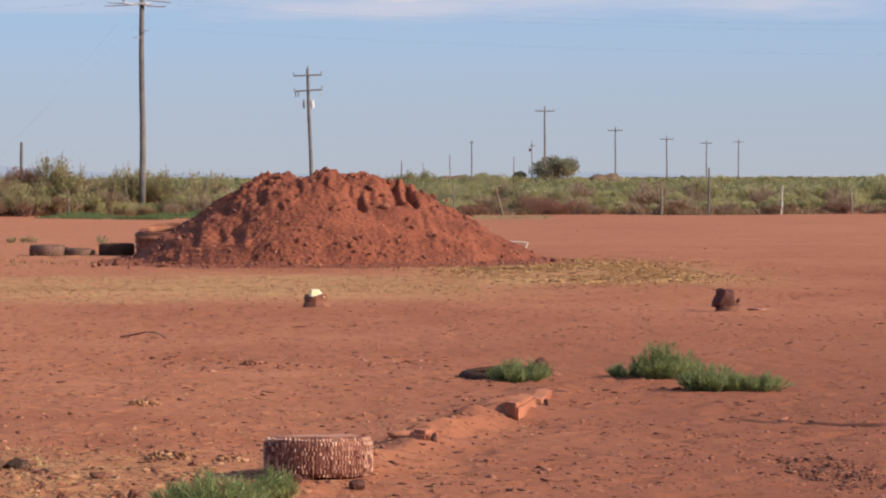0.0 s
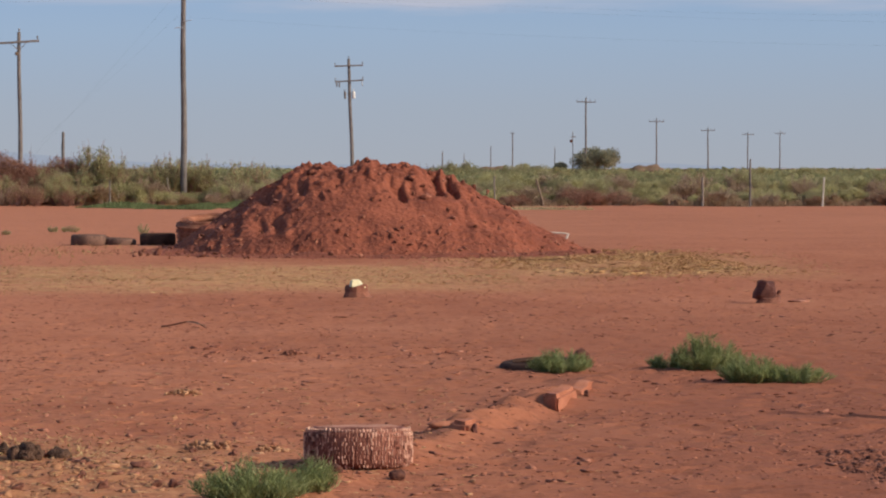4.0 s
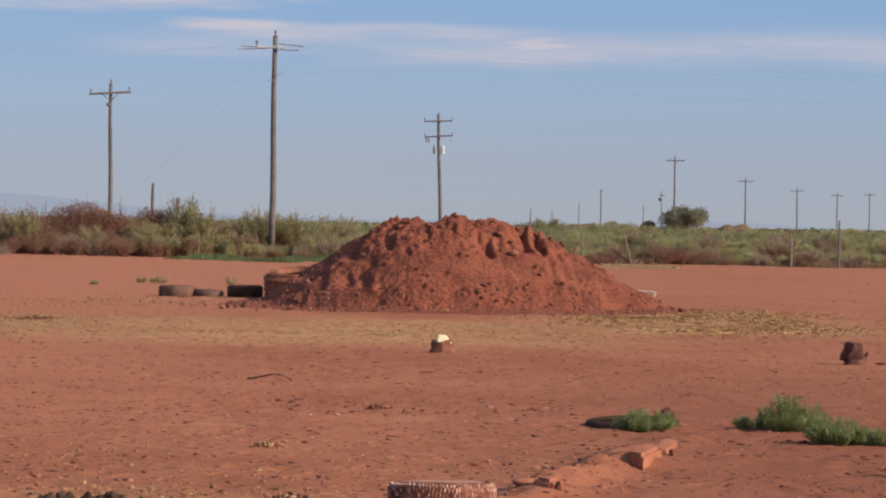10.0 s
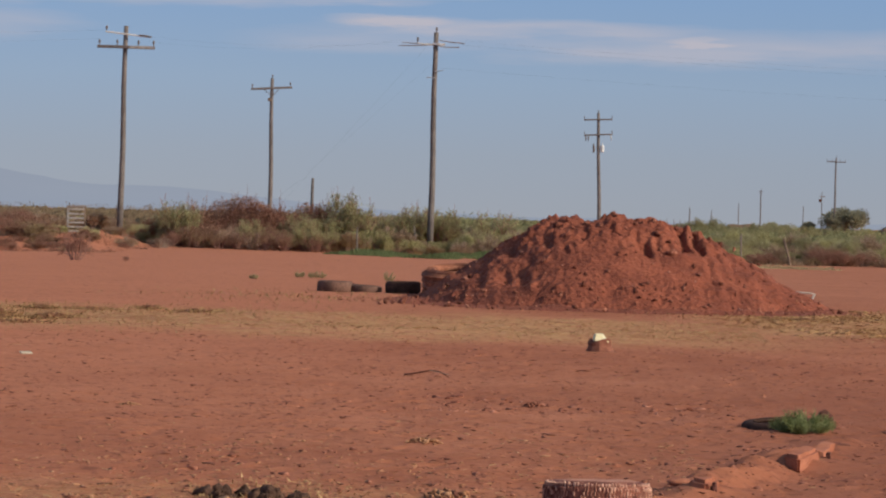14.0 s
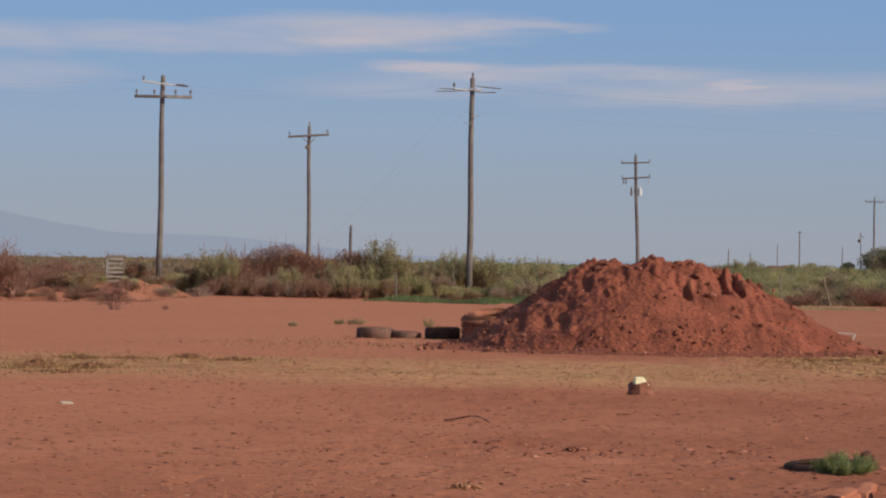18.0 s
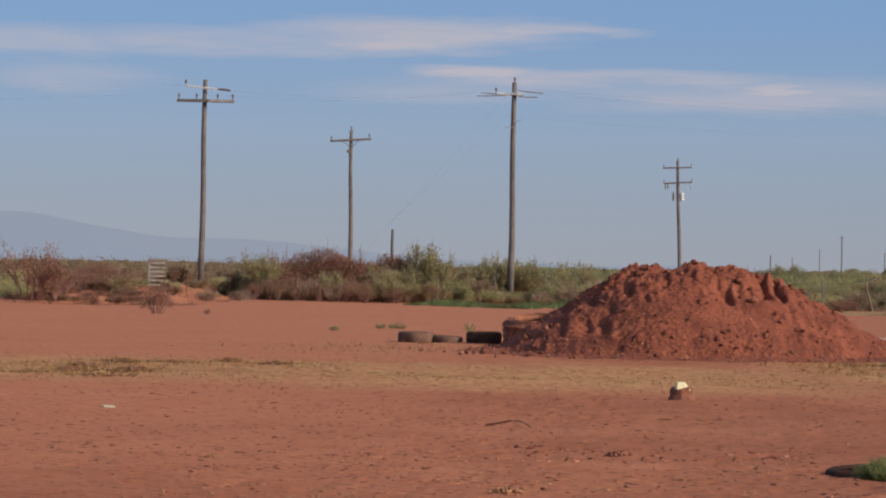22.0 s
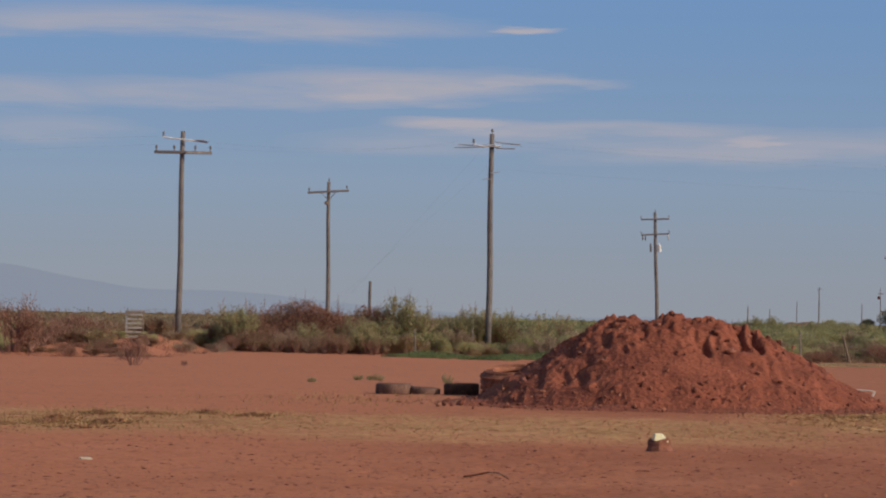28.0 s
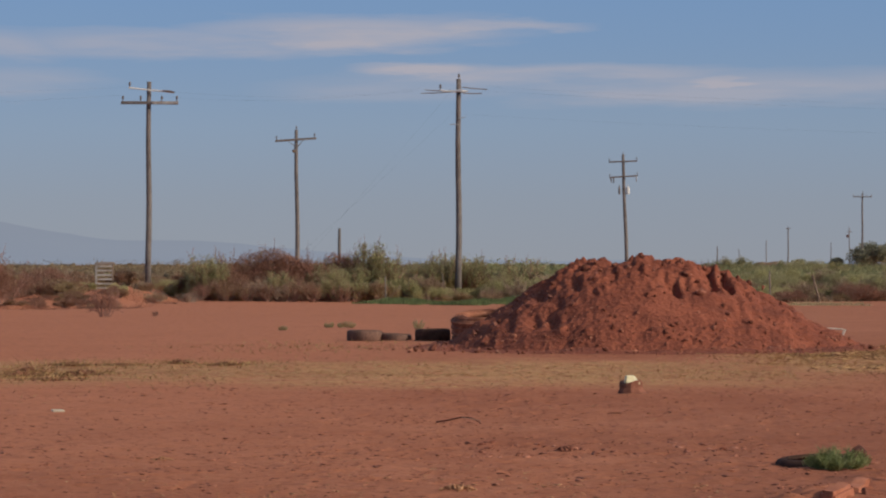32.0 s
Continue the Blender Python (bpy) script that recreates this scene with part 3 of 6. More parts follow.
# ---- the distance: a long blue range, far off ----
def distant_range():
    m = bpy.data.materials.new("glowing_haze_range")
    m.use_nodes = True
    n, l = m.node_tree.nodes, m.node_tree.links
    n.clear()
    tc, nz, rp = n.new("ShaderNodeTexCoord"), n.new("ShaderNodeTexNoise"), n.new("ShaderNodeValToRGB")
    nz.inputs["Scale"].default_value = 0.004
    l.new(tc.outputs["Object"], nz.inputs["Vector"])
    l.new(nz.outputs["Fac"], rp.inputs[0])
    # the distance haze is painted into these blues and emitted, no light falls on them
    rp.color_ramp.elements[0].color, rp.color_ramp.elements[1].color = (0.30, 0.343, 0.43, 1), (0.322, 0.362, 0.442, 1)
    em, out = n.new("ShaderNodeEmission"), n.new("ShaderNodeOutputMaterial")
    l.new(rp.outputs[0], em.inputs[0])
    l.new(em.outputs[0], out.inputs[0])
    az = np.radians(np.linspace(-40, 8, 160))
    d = np.degrees(az)
    h = 0.46 * np.exp(-((d + 13.2) / 1.9) ** 2) + 0.40 * sm((-d - 3.5) / 6.0) + 0.07 * sm((6 - d) / 8.0) + 0.07 * fbm(d * 0.6, d * 0 + 2.2, 4) + 0.09 * np.exp(-((d - 5.7) / 1.4) ** 2)
    h = np.where(d < -13.2, np.maximum(h, 0.90 + 0.25 * fbm(d * 0.3, d * 0, 3)), h) * sm((8.5 - d) / 2)
    R = 4400.0
    z = 1.6 + R * np.tan(np.radians(h))
    top = np.stack([R * np.sin(az), R * np.cos(az), z], -1)
    front = np.stack([(R - 500) * np.sin(az), (R - 500) * np.cos(az), z * 0 - 2], -1)
    back = np.stack([(R + 300) * np.sin(az), (R + 300) * np.cos(az), z * 0 - 2], -1)
    N = len(az)
    F = [(i, i + 1, N + i + 1, N + i) for i in range(N - 1)] + [(N + i, N + i + 1, 2 * N + i + 1, 2 * N + i) for i in range(N - 1)]
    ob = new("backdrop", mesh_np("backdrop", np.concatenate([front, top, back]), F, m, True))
    tagged(ob, "long low mountain range, its blue haze painted on and self-lit", "mountain", kind="structure")


distant_range()

# ---- the heap of red earth ----
MX, MY = 0.1, 57.0


# runnels in the face: (along the heap, top, bottom, half width, depth)
RUNNELS = ((-1.68, 0.98, 0.45, 0.11, 0.12), (-1.94, 1.2, 0.95, 0.09, 0.11), (-2.05, 0.72, 0.5, 0.10, 0.10), (-1.25, 1.34, 1.1, 0.08, 0.11), (-0.9, 1.2, 1.0, 0.07, 0.08), (-0.63, 1.44, 1.26, 0.06, 0.07), (-0.30, 1.58, 1.38, 0.05, 0.05), (-0.03, 1.56, 1.36, 0.05, 0.08),
           (0.30, 1.44, 1.2, 0.06, 0.08), (0.53, 1.30, 1.04, 0.09, 0.18), (1.22, 1.6, 1.16, 0.10, 0.22), (1.49, 1.5, 1.08, 0.06, 0.17), (1.78, 1.18, 1.0, 0.06, 0.07), (2.14, 1.1, 0.92, 0.06, 0.06), (-2.45, 0.66, 0.32, 0.09, 0.05))


def mound_z(x, y):
    """Height of the heap: slopes of loose earth with spurs and runnels up to a lumpy crest."""
    u, v = x - MX, y - MY
    w = sm((u + 0.6) / 1.2)
    rx = 4.0 + 0.03 * w
    ry = np.where(v < 0, 4.1, 3.6)
    e = 1 + 0.03 * fbm(x * 0.5, y * 0.5, 3) + 0.03 * fbm(x * 1.9, y * 1.9 + 7, 2)
    p = 2.25
    r = ((np.abs(u) / rx) ** p + (np.abs(v) / ry) ** p) ** (1 / p) / e
    cone = (2.50 - 0.2 * w) * (1 - r)
    crest = 1.60 + 0.04 * np.exp(-((u + 0.95) / 0.3) ** 2) - 0.05 * np.exp(-((u + 0.6) / 0.15) ** 2) + 0.15 * np.exp(-((u + 0.06) / 0.2) ** 2) + 0.02 * np.exp(-((u - 0.65) / 0.15) ** 2) - 0.1 * sm((u - 0.7) / 0.9)
    k = 0.07
    base = -k * np.log(np.exp(-cone / k) + np.exp(-crest / k))
    body = sm((1.08 - r) / 0.3)
    # slumped spurs down the face, a smooth slide in the middle
    slide = np.exp(-((u - 0.35) / 0.95) ** 2) * np.exp(-((base - 0.78) / 0.3) ** 2)
    spur = vnoise(u * 1.9 + 0.25 * v + 3.1, v * 0.35) * 0.10 + np.abs(vnoise(u * 4.3 + 0.4 * v, v * 0.9 + 7.7)) * 0.13 - 0.03
    lump = 0.15 * np.maximum(fbm(x * 4.2, y * 4.2 + 3, 3, 0.6) - 0.05, 0) + 0.075 * fbm(x * 11, y * 11, 2)
    rough = 0.5 + 0.7 * sm((base - 1.0) / 0.45) + 0.4 * (1 - sm((base - 0.1) / 0.5))
    z = base + body * (1 - 0.8 * slide) * (spur * sm((1.55 - base) / 0.3) + lump * rough)
    for gu, top, bottom, gw, gd in RUNNELS:
        du = u - gu - (0.10 if gu < 0.4 else -0.35) * (base - (top + bottom) / 2) - 0.2 * vnoise(base * 6.0 + 2 * gu, v * 0 + 3 * gu)
        half = np.where(du > 0, 0.6 * gw, 1.5 * gw)
        z = z - gd * np.exp(-(du / half) ** 2) * sm((base - bottom) / 0.14 + 0.5) * sm((top - base) / 0.12 + 0.5) * sm((0.4 - v) / 0.3)
    skirt = 0.085 * sm((1.18 + 0.10 * fbm(x * 1.1, y * 1.1 + 4, 3) - r) / 0.24)
    z = np.maximum(z, skirt * (1 + 0.7 * fbm(x * 2, y * 2, 2)))
    return np.where(r > 1.3, -0.3, z - 0.02)


def face_v(u, z):
    """How far before the heap's middle its face reaches the height z."""
    v = np.arange(-4.6, 0.0, 0.03)
    over = np.nonzero(mound_z(u + MX + 0 * v, v + MY) >= z)[0]
    return float(v[over[0]]) if len(over) else -0.4


def build_mound():
    root = thing("earth_mound", MX, MY, 0, "heap of loose red earth with clods and stones", "mound")
    xs, ys = np.arange(-5.4, 5.6, 0.032), np.concatenate([np.arange(-5.4, 0.6, 0.034), np.arange(0.6, 5.2, 0.15)])
    X, Y = np.meshgrid(xs, ys)
    Z = mound_z(X + MX, Y + MY)
    n, m = len(xs), len(ys)
    i = np.arange(n * m).reshape(m, n)
    q = np.stack([i[:-1, :-1], i[:-1, 1:], i[1:, 1:], i[1:, :-1]], -1).reshape(-1, 4)
    keep = (Z.ravel()[q] > -0.25).any(1)
    part("body", mesh_np("mound_body", np.stack([X, Y, Z], -1).reshape(-1, 3), q[keep], M_MOUND, False), None, root)
    # clods that can be told apart, each a piece of its own
    shapes = []
    for k, (V, F) in enumerate(LUMPS[:4]):
        shapes.append(mesh_np("clod", V, F, M_CLOD))
    r2 = np.random.default_rng(21)
    placed = 0
    while placed < 190:
        a, s = r2.random() * 6.283, r2.random()
        rr = 0.35 + 0.85 * s
        x, y = rr * 4.2 * math.cos(a), rr * 3.9 * math.sin(a)
        if y > 1.2:
            continue
        zz = float(mound_z(np.array([x + MX]), np.array([y + MY]))[0])
        if 0.5 < zz < 1.1 and -0.6 < x < 1.3 and r2.random() < 0.75:
            continue
        if zz < -0.2:
            zz = gz(x + MX, y + MY)
        size = 0.04 + 0.10 * r2.random() ** 3 + (0.12 if r2.random() < 0.03 else 0)
        ob = part("clod", shapes[placed % 4], None, root)
        ob.matrix_basis = pose(x, y, zz + size * 0.15, r2.random() * 360, r2.random() * 360, r2.random() * 360) @ Matrix.Diagonal((size * 1.2, size, size * 0.8, 1))
        placed += 1
    # big clods on the face and along the crest
    for k, (x, z, size) in enumerate([(1.0, 1.02, 0.30), (0.72, 1.36, 0.2), (-1.15, 1.5, 0.18), (1.36, 1.34, 0.16), (1.95, 1.2, 0.18), (-0.35, 1.5, 0.17), (1.42, 0.79, 0.17), (0.68, 0.2, 0.18), (-0.17, 0.68, 0.15), (0.67, 1.62, 0.15), (-0.95, 1.6, 0.17), (-0.86, 1.45, 0.13), (-0.55, 1.42, 0.14), (-0.1, 1.72, 0.16), (-1.75, 1.2, 0.13), (-2.3, 1.0, 0.13), (1.1, 1.5, 0.15), (1.75, 1.28, 0.16), (2.2, 1.12, 0.15), (2.7, 0.85, 0.13), (0.33, 1.55, 0.15), (0.95, 1.25, 0.15), (-1.35, 0.85, 0.12), (0.1, 0.4, 0.14), (0.35, 0.33, 0.16), (1.9, 0.5, 0.14), (2.35, 0.45, 0.12), (-0.6, 0.42, 0.14), (-2.75, 0.5, 0.16), (-3.15, 0.3, 0.18), (1.2, 0.4, 0.13), (0.55, 0.5, 0.13)]):
        ob = part("clod", shapes[k % 4], None, root)
        ob.matrix_basis = pose(x, face_v(x, z), z + size * 0.12, 40 * k, 70 * k, 25 * k) @ Matrix.Diagonal((size, size * 0.9, size * 0.9, 1))
    # pinkish stones gathered low on the face
    for k in range(46):
        cu, cz = [(1.0, 0.42), (0.2, 0.5), (-0.7, 0.55), (1.9, 0.4), (0.55, 0.25)][k % 5]
        x, z = cu + 0.32 * r2.normal(), max(0.1, cz + 0.1 * r2.normal())
        size = 0.05 + 0.07 * r2.random() ** 2
        part("clod", shapes[k % 4], None, root).matrix_basis = pose(x, face_v(x, z), z + size * 0.1, 33 * k, 57 * k, 25 * k) @ Matrix.Diagonal((size * 1.3, size, size * 0.8, 1))
    # stones rolled off to the side
    for k in range(22):
        x, y = -4.3 + 4.6 * r2.random(), -2.6 - 2.2 * r2.random()
        size = 0.04 + 0.10 * r2.random() ** 3
        zz = max(float(mound_z(np.array([x + MX]), np.array([y + MY]))[0]), gz(x + MX, y + MY))
        part("clod", shapes[k % 4], None, root).matrix_basis = pose(x, y, zz + size * 0.2, 40 * k, 70 * k, 25 * k) @ Matrix.Diagonal((size * 1.3, size, size * 0.8, 1))
    # crumbs too many to count
    n = 1300
    a, s = r2.random(n) * 6.283, 0.3 + 0.98 * r2.random(n) ** 0.7
    x, y = s * 4.3 * np.cos(a) + MX, s * 4.1 * np.sin(a) + MY
    ok = y < MY + 1.0
    x, y = x[ok], y[ok]
    z = mound_z(x, y)
    z = np.where(z < -0.2, ground_z(x, y), z)
    V, F = scatter_lumps(np.stack([x - MX, y - MY, z + 0.006], -1), 0.02 + 0.09 * r2.random(len(x)) ** 4)
    tagged(part("loose_soil", mesh_np("loose_soil", V, F, M_CLOD), None, root), kind="stuff")
    # the foot runs out in crumbs over the yard
    n = 800
    a, s = math.pi + math.pi * r2.random(n), 0.93 + 0.30 * r2.random(n) ** 1.4
    x, y = s * 4.0 * np.cos(a) + MX, s * 3.95 * np.sin(a) + MY
    z = np.maximum(mound_z(x, y), ground_z(x, y))
    V, F = scatter_lumps(np.stack([x - MX, y - MY, z + 0.004], -1), 0.02 + 0.12 * r2.random(n) ** 5)
    tagged(part("spilled_soil", mesh_np("spilled_soil", V, F, M_SHARD), None, root), kind="stuff")


build_mound()


# ---- tyres ----
def tyre_profile(R, w, bead):
    return [(bead, 0.12 * w), (bead + 0.012, 0.02 * w), (R * 0.82, 0.0), (R * 0.94, 0.05 * w), (R, 0.16 * w), (R * 1.003, 0.5 * w), (R, 0.84 * w), (R * 0.94, 0.95 * w), (R * 0.82, w), (bead + 0.012, 0.98 * w), (bead, 0.88 * w),
            (bead + 0.03, 0.80 * w), (R * 0.9, 0.82 * w), (R * 0.95, 0.5 * w), (R * 0.9, 0.18 * w), (bead + 0.03, 0.2 * w)]


def tyre(x, y, R, w, bead, mat, label, tread=None, sink=0.02, tilt=(0, 0), rz=0, soil=True, group="", fill=0.42):
    root = thing("tyre", x, y, gz(x, y) - sink, label, "tyre", group)
    root.matrix_basis = pose(x, y, gz(x, y) - sink, tilt[0], tilt[1], rz)
    part("carcass", lathe(bmesh.new(), tyre_profile(R, w, bead), 56, 0.006), mat, root, smooth=True)
    bm = bmesh.new()
    for zz in (0.02, 0.98):
        lathe(bm, [(R * 0.68, w * zz - 0.004), (R * 0.71, w * zz - 0.004), (R * 0.71, w * zz + 0.006), (R * 0.68, w * zz + 0.006)], 56)
    part("sidewall_rib", bm, mat, root)
    if soil:
        bm = bmesh.new()
        bmesh.ops.create_circle(bm, cap_ends=True, segments=40, radius=R * (0.985 if fill > 0.8 else 0.88))
        bmesh.ops.poke(bm, faces=bm.faces[:])
        bmesh.ops.subdivide_edges(bm, edges=bm.edges[:], cuts=3, use_grid_fill=True)
        for v in bm.verts:
            v.co.z = w * fill + (0.008 if fill > 0.8 else 0.03) * noise.noise(v.co * 6 + Vector((x, y, 0)))
        if fill > 0.8:
            for v in bm.verts:
                v.co.z -= 0.026 * (v.co.xy.length / R) ** 7
        part("soil_fill", bm, M_DUST if fill > 0.8 else M_CLOD, root, "red earth washed inside")
    if tread:
        rows, cols, tm = tread
        bm = bmesh.new()
        bw, bh = 2 * math.pi * R / cols * 0.7, w * 0.92 / rows * 0.95
        box(bm, (0.012, bw, bh), None, 0.003)
        me = bpy.data.meshes.new("tread_block")
        bm.to_mesh(me)
        me.materials.append(tm)
        B = np.array([v.co[:] for v in bm.verts])
        bm.faces.ensure_lookup_table()
        bmesh.ops.triangulate(bm, faces=bm.faces[:])
        T = np.array([[v.index for v in f.verts] for f in bm.faces])
        bm.free()
        rest, made = [], 0
        for i in range(rows):
            for k in range(cols):
                if random.random() < 0.06:
                    continue
                a = 2 * math.pi * (k + 0.25 * (i % 2)) / cols + 0.02 * (random.random() - 0.5)
                m = pose(0, 0, w * (0.04 + 0.93 * (i + 0.5) / rows) + w * 0.03 * (random.random() - 0.5), 9 * math.sin(k * 1.7 + i * 2.3), 0, math.degrees(a)) @ Matrix.Translation((R - 0.002 + 0.004 * random.random() - 0.016 * max(0, abs(i - (rows - 1) / 2) - rows * 0.36), 0, 0)) @ Matrix.Diagonal((1, 0.3 + 0.7 * random.random() ** 1.5, 0.7 + 1.0 * random.random() ** 2, 1))
                if math.sin(a + math.radians(rz)) < -0.12 and made < 300:
                    part("tread_block", me, None, root).matrix_basis = m
                    made += 1
                else:
                    rest.append((B @ np.array(m.to_3x3()).T + np.array(m.translation), T))
        V, F = join_np(rest)
        tagged(part("worn_tread", mesh_np("worn_tread", V, F, tm), None, root), kind="stuff")
    return root


tyre(-0.045, 15.86, 0.287, 0.224, 0.178, M_RUBBER_DUST, "old tyre lying flat, caked with pale red dust", (9, 92, M_TREAD), 0.02, (-3.6, 0.5), 10, True, "", 1.03)
TY = "old tyres beside the mound"
tyre(-5.76, 61.6, 0.37, 0.255, 0.22, M_RUBBER_GREY, "worn dark tyre lying flat, grey with dust", None, 0.04, (0, 1), 0, True, TY)
tyre(-5.12, 61.7, 0.33, 0.20, 0.19, M_RUBBER_GREY, "smaller worn tyre lying flat, half sunk", None, 0.06, (1, 3), 0, True, TY)
tyre(-4.33, 61.6, 0.37, 0.26, 0.22, M_RUBBER, "black tyre lying flat near the mound", None, 0.02, (0, -1), 0, True, TY)
big = tyre(-3.2, 61.0, 0.66, 0.60, 0.36, M_RED_TYRE, "large tyre caked in orange soil, half buried by the mound", None, 0.04, (9, -3), 0, True, TY)
bm = bmesh.new()
for zz in (0.2, 0.4, 0.6, 0.8):
    lathe(bm, [(0.655, 0.6 * zz), (0.69, 0.6 * zz + 0.012), (0.69, 0.6 * zz + 0.05), (0.655, 0.6 * zz + 0.062)], 48)
part("tread", bm, M_RED_TYRE, big)
for rr in (0.42, 0.50, 0.58):
    bm = bmesh.new()
    lathe(bm, [(rr - 0.02, 0.585), (rr - 0.012, 0.615), (rr + 0.012, 0.615), (rr + 0.02, 0.585)], 48)
    part("sidewall_ridge", bm, M_RED_TYRE, big)
# an old tyre sunk in the earth, with a weed in it
tyre(1.38, 23.7, 0.31, 0.17, 0.2, M_RUBBER, "dark tyre sunk flat in the red earth", None, 0.118, (2, -3), 0, True, "", 0.3)


# ---- weeds ----
def weed(x, y, r, h, n, label, mat=M_WEED, stretch=(1.0, 1.0), seed=1, leaf=(0.046, 0.005), name="weed", group="green weeds in the yard"):
    """A low feathery weed: stems from the root and many thin leaves along them."""
    q = np.random.default_rng(seed)
    root = thing(name, x, y, gz(x, y), label, "weed", group)
    ns = max(14, n // 45)
    bm = bmesh.new()
    P, D = [], []
    for s in range(ns):
        a, k = q.random() * 6.283, math.sqrt(q.random())
        tip = Vector((k * r * math.cos(a) * stretch[0], k * r * math.sin(a) * stretch[1], h * (1 - 0.62 * k * k) * (0.65 + 0.45 * q.random())))
        b = Vector((tip.x * 0.45, tip.y * 0.45, -0.01))
        mid = b.lerp(tip, 0.5) + Vector((tip.x * 0.12, tip.y * 0.12, 0.02 * h))
        tube(bm, [b, mid, tip], [0.004, 0.003, 0.0015], 3, False)
        for i in range(n // ns):
            u = 0.12 + 0.88 * q.random()
            p = b.lerp(mid, u * 2) if u < 0.5 else mid.lerp(tip, u * 2 - 1)
            P.append((p.x + q.normal() * 0.012, p.y + q.normal() * 0.012, p.z + q.normal() * 0.008))
            D.append((q.normal() * 0.8 + 0.4 * math.cos(a), q.normal() * 0.8 + 0.4 * math.sin(a), 0.7 + 0.6 * q.random()))
    part("stem", bm, M_WEED_STEM, root)
    n = len(P)
    V, F = blades(np.array(P), np.array(D), leaf[0] * (0.6 + 0.9 * q.random(n)), leaf[1] * (0.7 + 0.7 * q.random(n)))
    part("foliage", mesh_np("foliage", V, F, mat), None, root)
    return root


weed(-0.55, 14.25, 0.25, 0.18, 4600, "bushy bright green weed beside the tyre", M_WEED, (1.25, 0.9), 2)
weed(-0.26, 14.5, 0.11, 0.16, 1500, "upright green weed against the tyre", M_WEED, (1, 1), 3)
weed(1.52, 23.2, 0.26, 0.17, 3600, "low green weed growing in a sunken tyre", M_WEED, (1.0, 0.7), 4)
weed(2.70, 23.5, 0.31, 0.275, 5600, "bushy green weed, the tallest in the yard", M_WEED, (1.0, 0.8), 5)
weed(2.42, 23.7, 0.16, 0.12, 1500, "small green weed sprig", M_WEED, (1, 1), 6)
weed(2.88, 22.15, 0.25, 0.205, 4200, "green weed spreading on bare earth", M_WEED, (1.1, 0.8), 7)
weed(3.22, 22.1, 0.26, 0.13, 2600, "thin low green weed trailing off", M_WEED, (1.1, 0.6), 8)
for k, (x, y, r, h) in enumerate([(-8.63, 71.2, 0.12, 0.09), (-7.81, 74.1, 0.12, 0.15), (-7.5, 73.9, 0.10, 0.10), (-7.25, 73.5, 0.17, 0.16), (-5.47, 72.7, 0.18, 0.24)]):
    weed(x, y, r, h * 1.05, 420, "small dull green tuft on bare earth", M_DULL_WEED, (1, 1), 20 + k, (0.05, 0.012), "weed_tuft", "small tufts beyond the mound")


# ---- stumps, edging blocks, litter ----
def lump(name, x, y, size, mat, label, category, seed, rough=0.4, turn=(0, 0, 0), lift=0.3, group=""):
    V, F = rock_shape(seed, rough, 3)
    V = V * np.array(size)
    ob = new(name, mesh_np(name, V, F, mat, False))
    ob.matrix_basis = pose(x, y, gz(x, y) + size[2] * lift, *turn)
    return tagged(ob, label, category, group)


def stump(x, y, R, h, mat, label, seed, lean=0.0, rz=0.0):
    """A short cut post: rough sides, split top, spreading foot."""
    root = thing("stump", x, y, gz(x, y) - 0.02, label, "stump")
    root.matrix_basis = pose(x, y, gz(x, y) - 0.02, 0, lean, rz)
    bm = bmesh.new()
    lev = [(1.5, 0.0), (1.15, 0.2), (0.98, 0.55), (0.96, 0.9), (0.88, 1.0)]
    rings = []
    for rr, zz in lev:
        rings.append([bm.verts.new((R * rr * (1 + 0.10 * noise.noise(Vector((math.cos(a) * 2, math.sin(a) * 2, zz + seed)))) * math.cos(a), R * rr * (1 + 0.1 * noise.noise(Vector((math.cos(a) * 3, math.sin(a) * 3, zz - seed)))) * math.sin(a),
                                    h * zz + (0.02 * math.sin(a * 2 + seed) if zz > 0.8 else 0))) for a in [2 * math.pi * k / 20 for k in range(20)]])
    for a, b in zip(rings, rings[1:]):
        for k in range(20):
            bm.faces.new((a[k], a[(k + 1) % 20], b[(k + 1) % 20], b[k]))
    c = bm.verts.new((0, 0, h * 0.93))
    for k in range(20):
        bm.faces.new((rings[-1][k], rings[-1][(k + 1) % 20], c))
    part("trunk", bm, mat, root)
    return root


stump(-0.12, 36.45, 0.15, 0.165, M_MUDSTUMP, "short mud-caked stump with a pale stone on it", 3, -3)
bm = bmesh.new()
g = bmesh.ops.create_cube(bm, size=1.0)
for v in bm.verts:
    v.co = Vector((v.co.x * 0.19 * (0.5 if v.co.z > 0 else 1) - (0.04 if v.co.z > 0 else 0), v.co.y * 0.14 * (0.8 if v.co.z > 0 else 1), v.co.z * 0.095 + (0.012 * v.co.x if v.co.z > 0 else 0)))
bmesh.ops.bevel(bm, geom=bm.edges[:], offset=0.008, segments=1, affect="EDGES")
me = bpy.data.meshes.new("pale_stone")
bm.to_mesh(me), bm.free()
me.materials.append(M_WHITE)
ob = new("pale_stone", me)
ob.matrix_basis = pose(-0.105, 36.40, gz(-0.16, 36.45) + 0.168, 0, 5, 10)
tagged(ob, "pale yellowish wedge of stone resting on a stump", "stone")

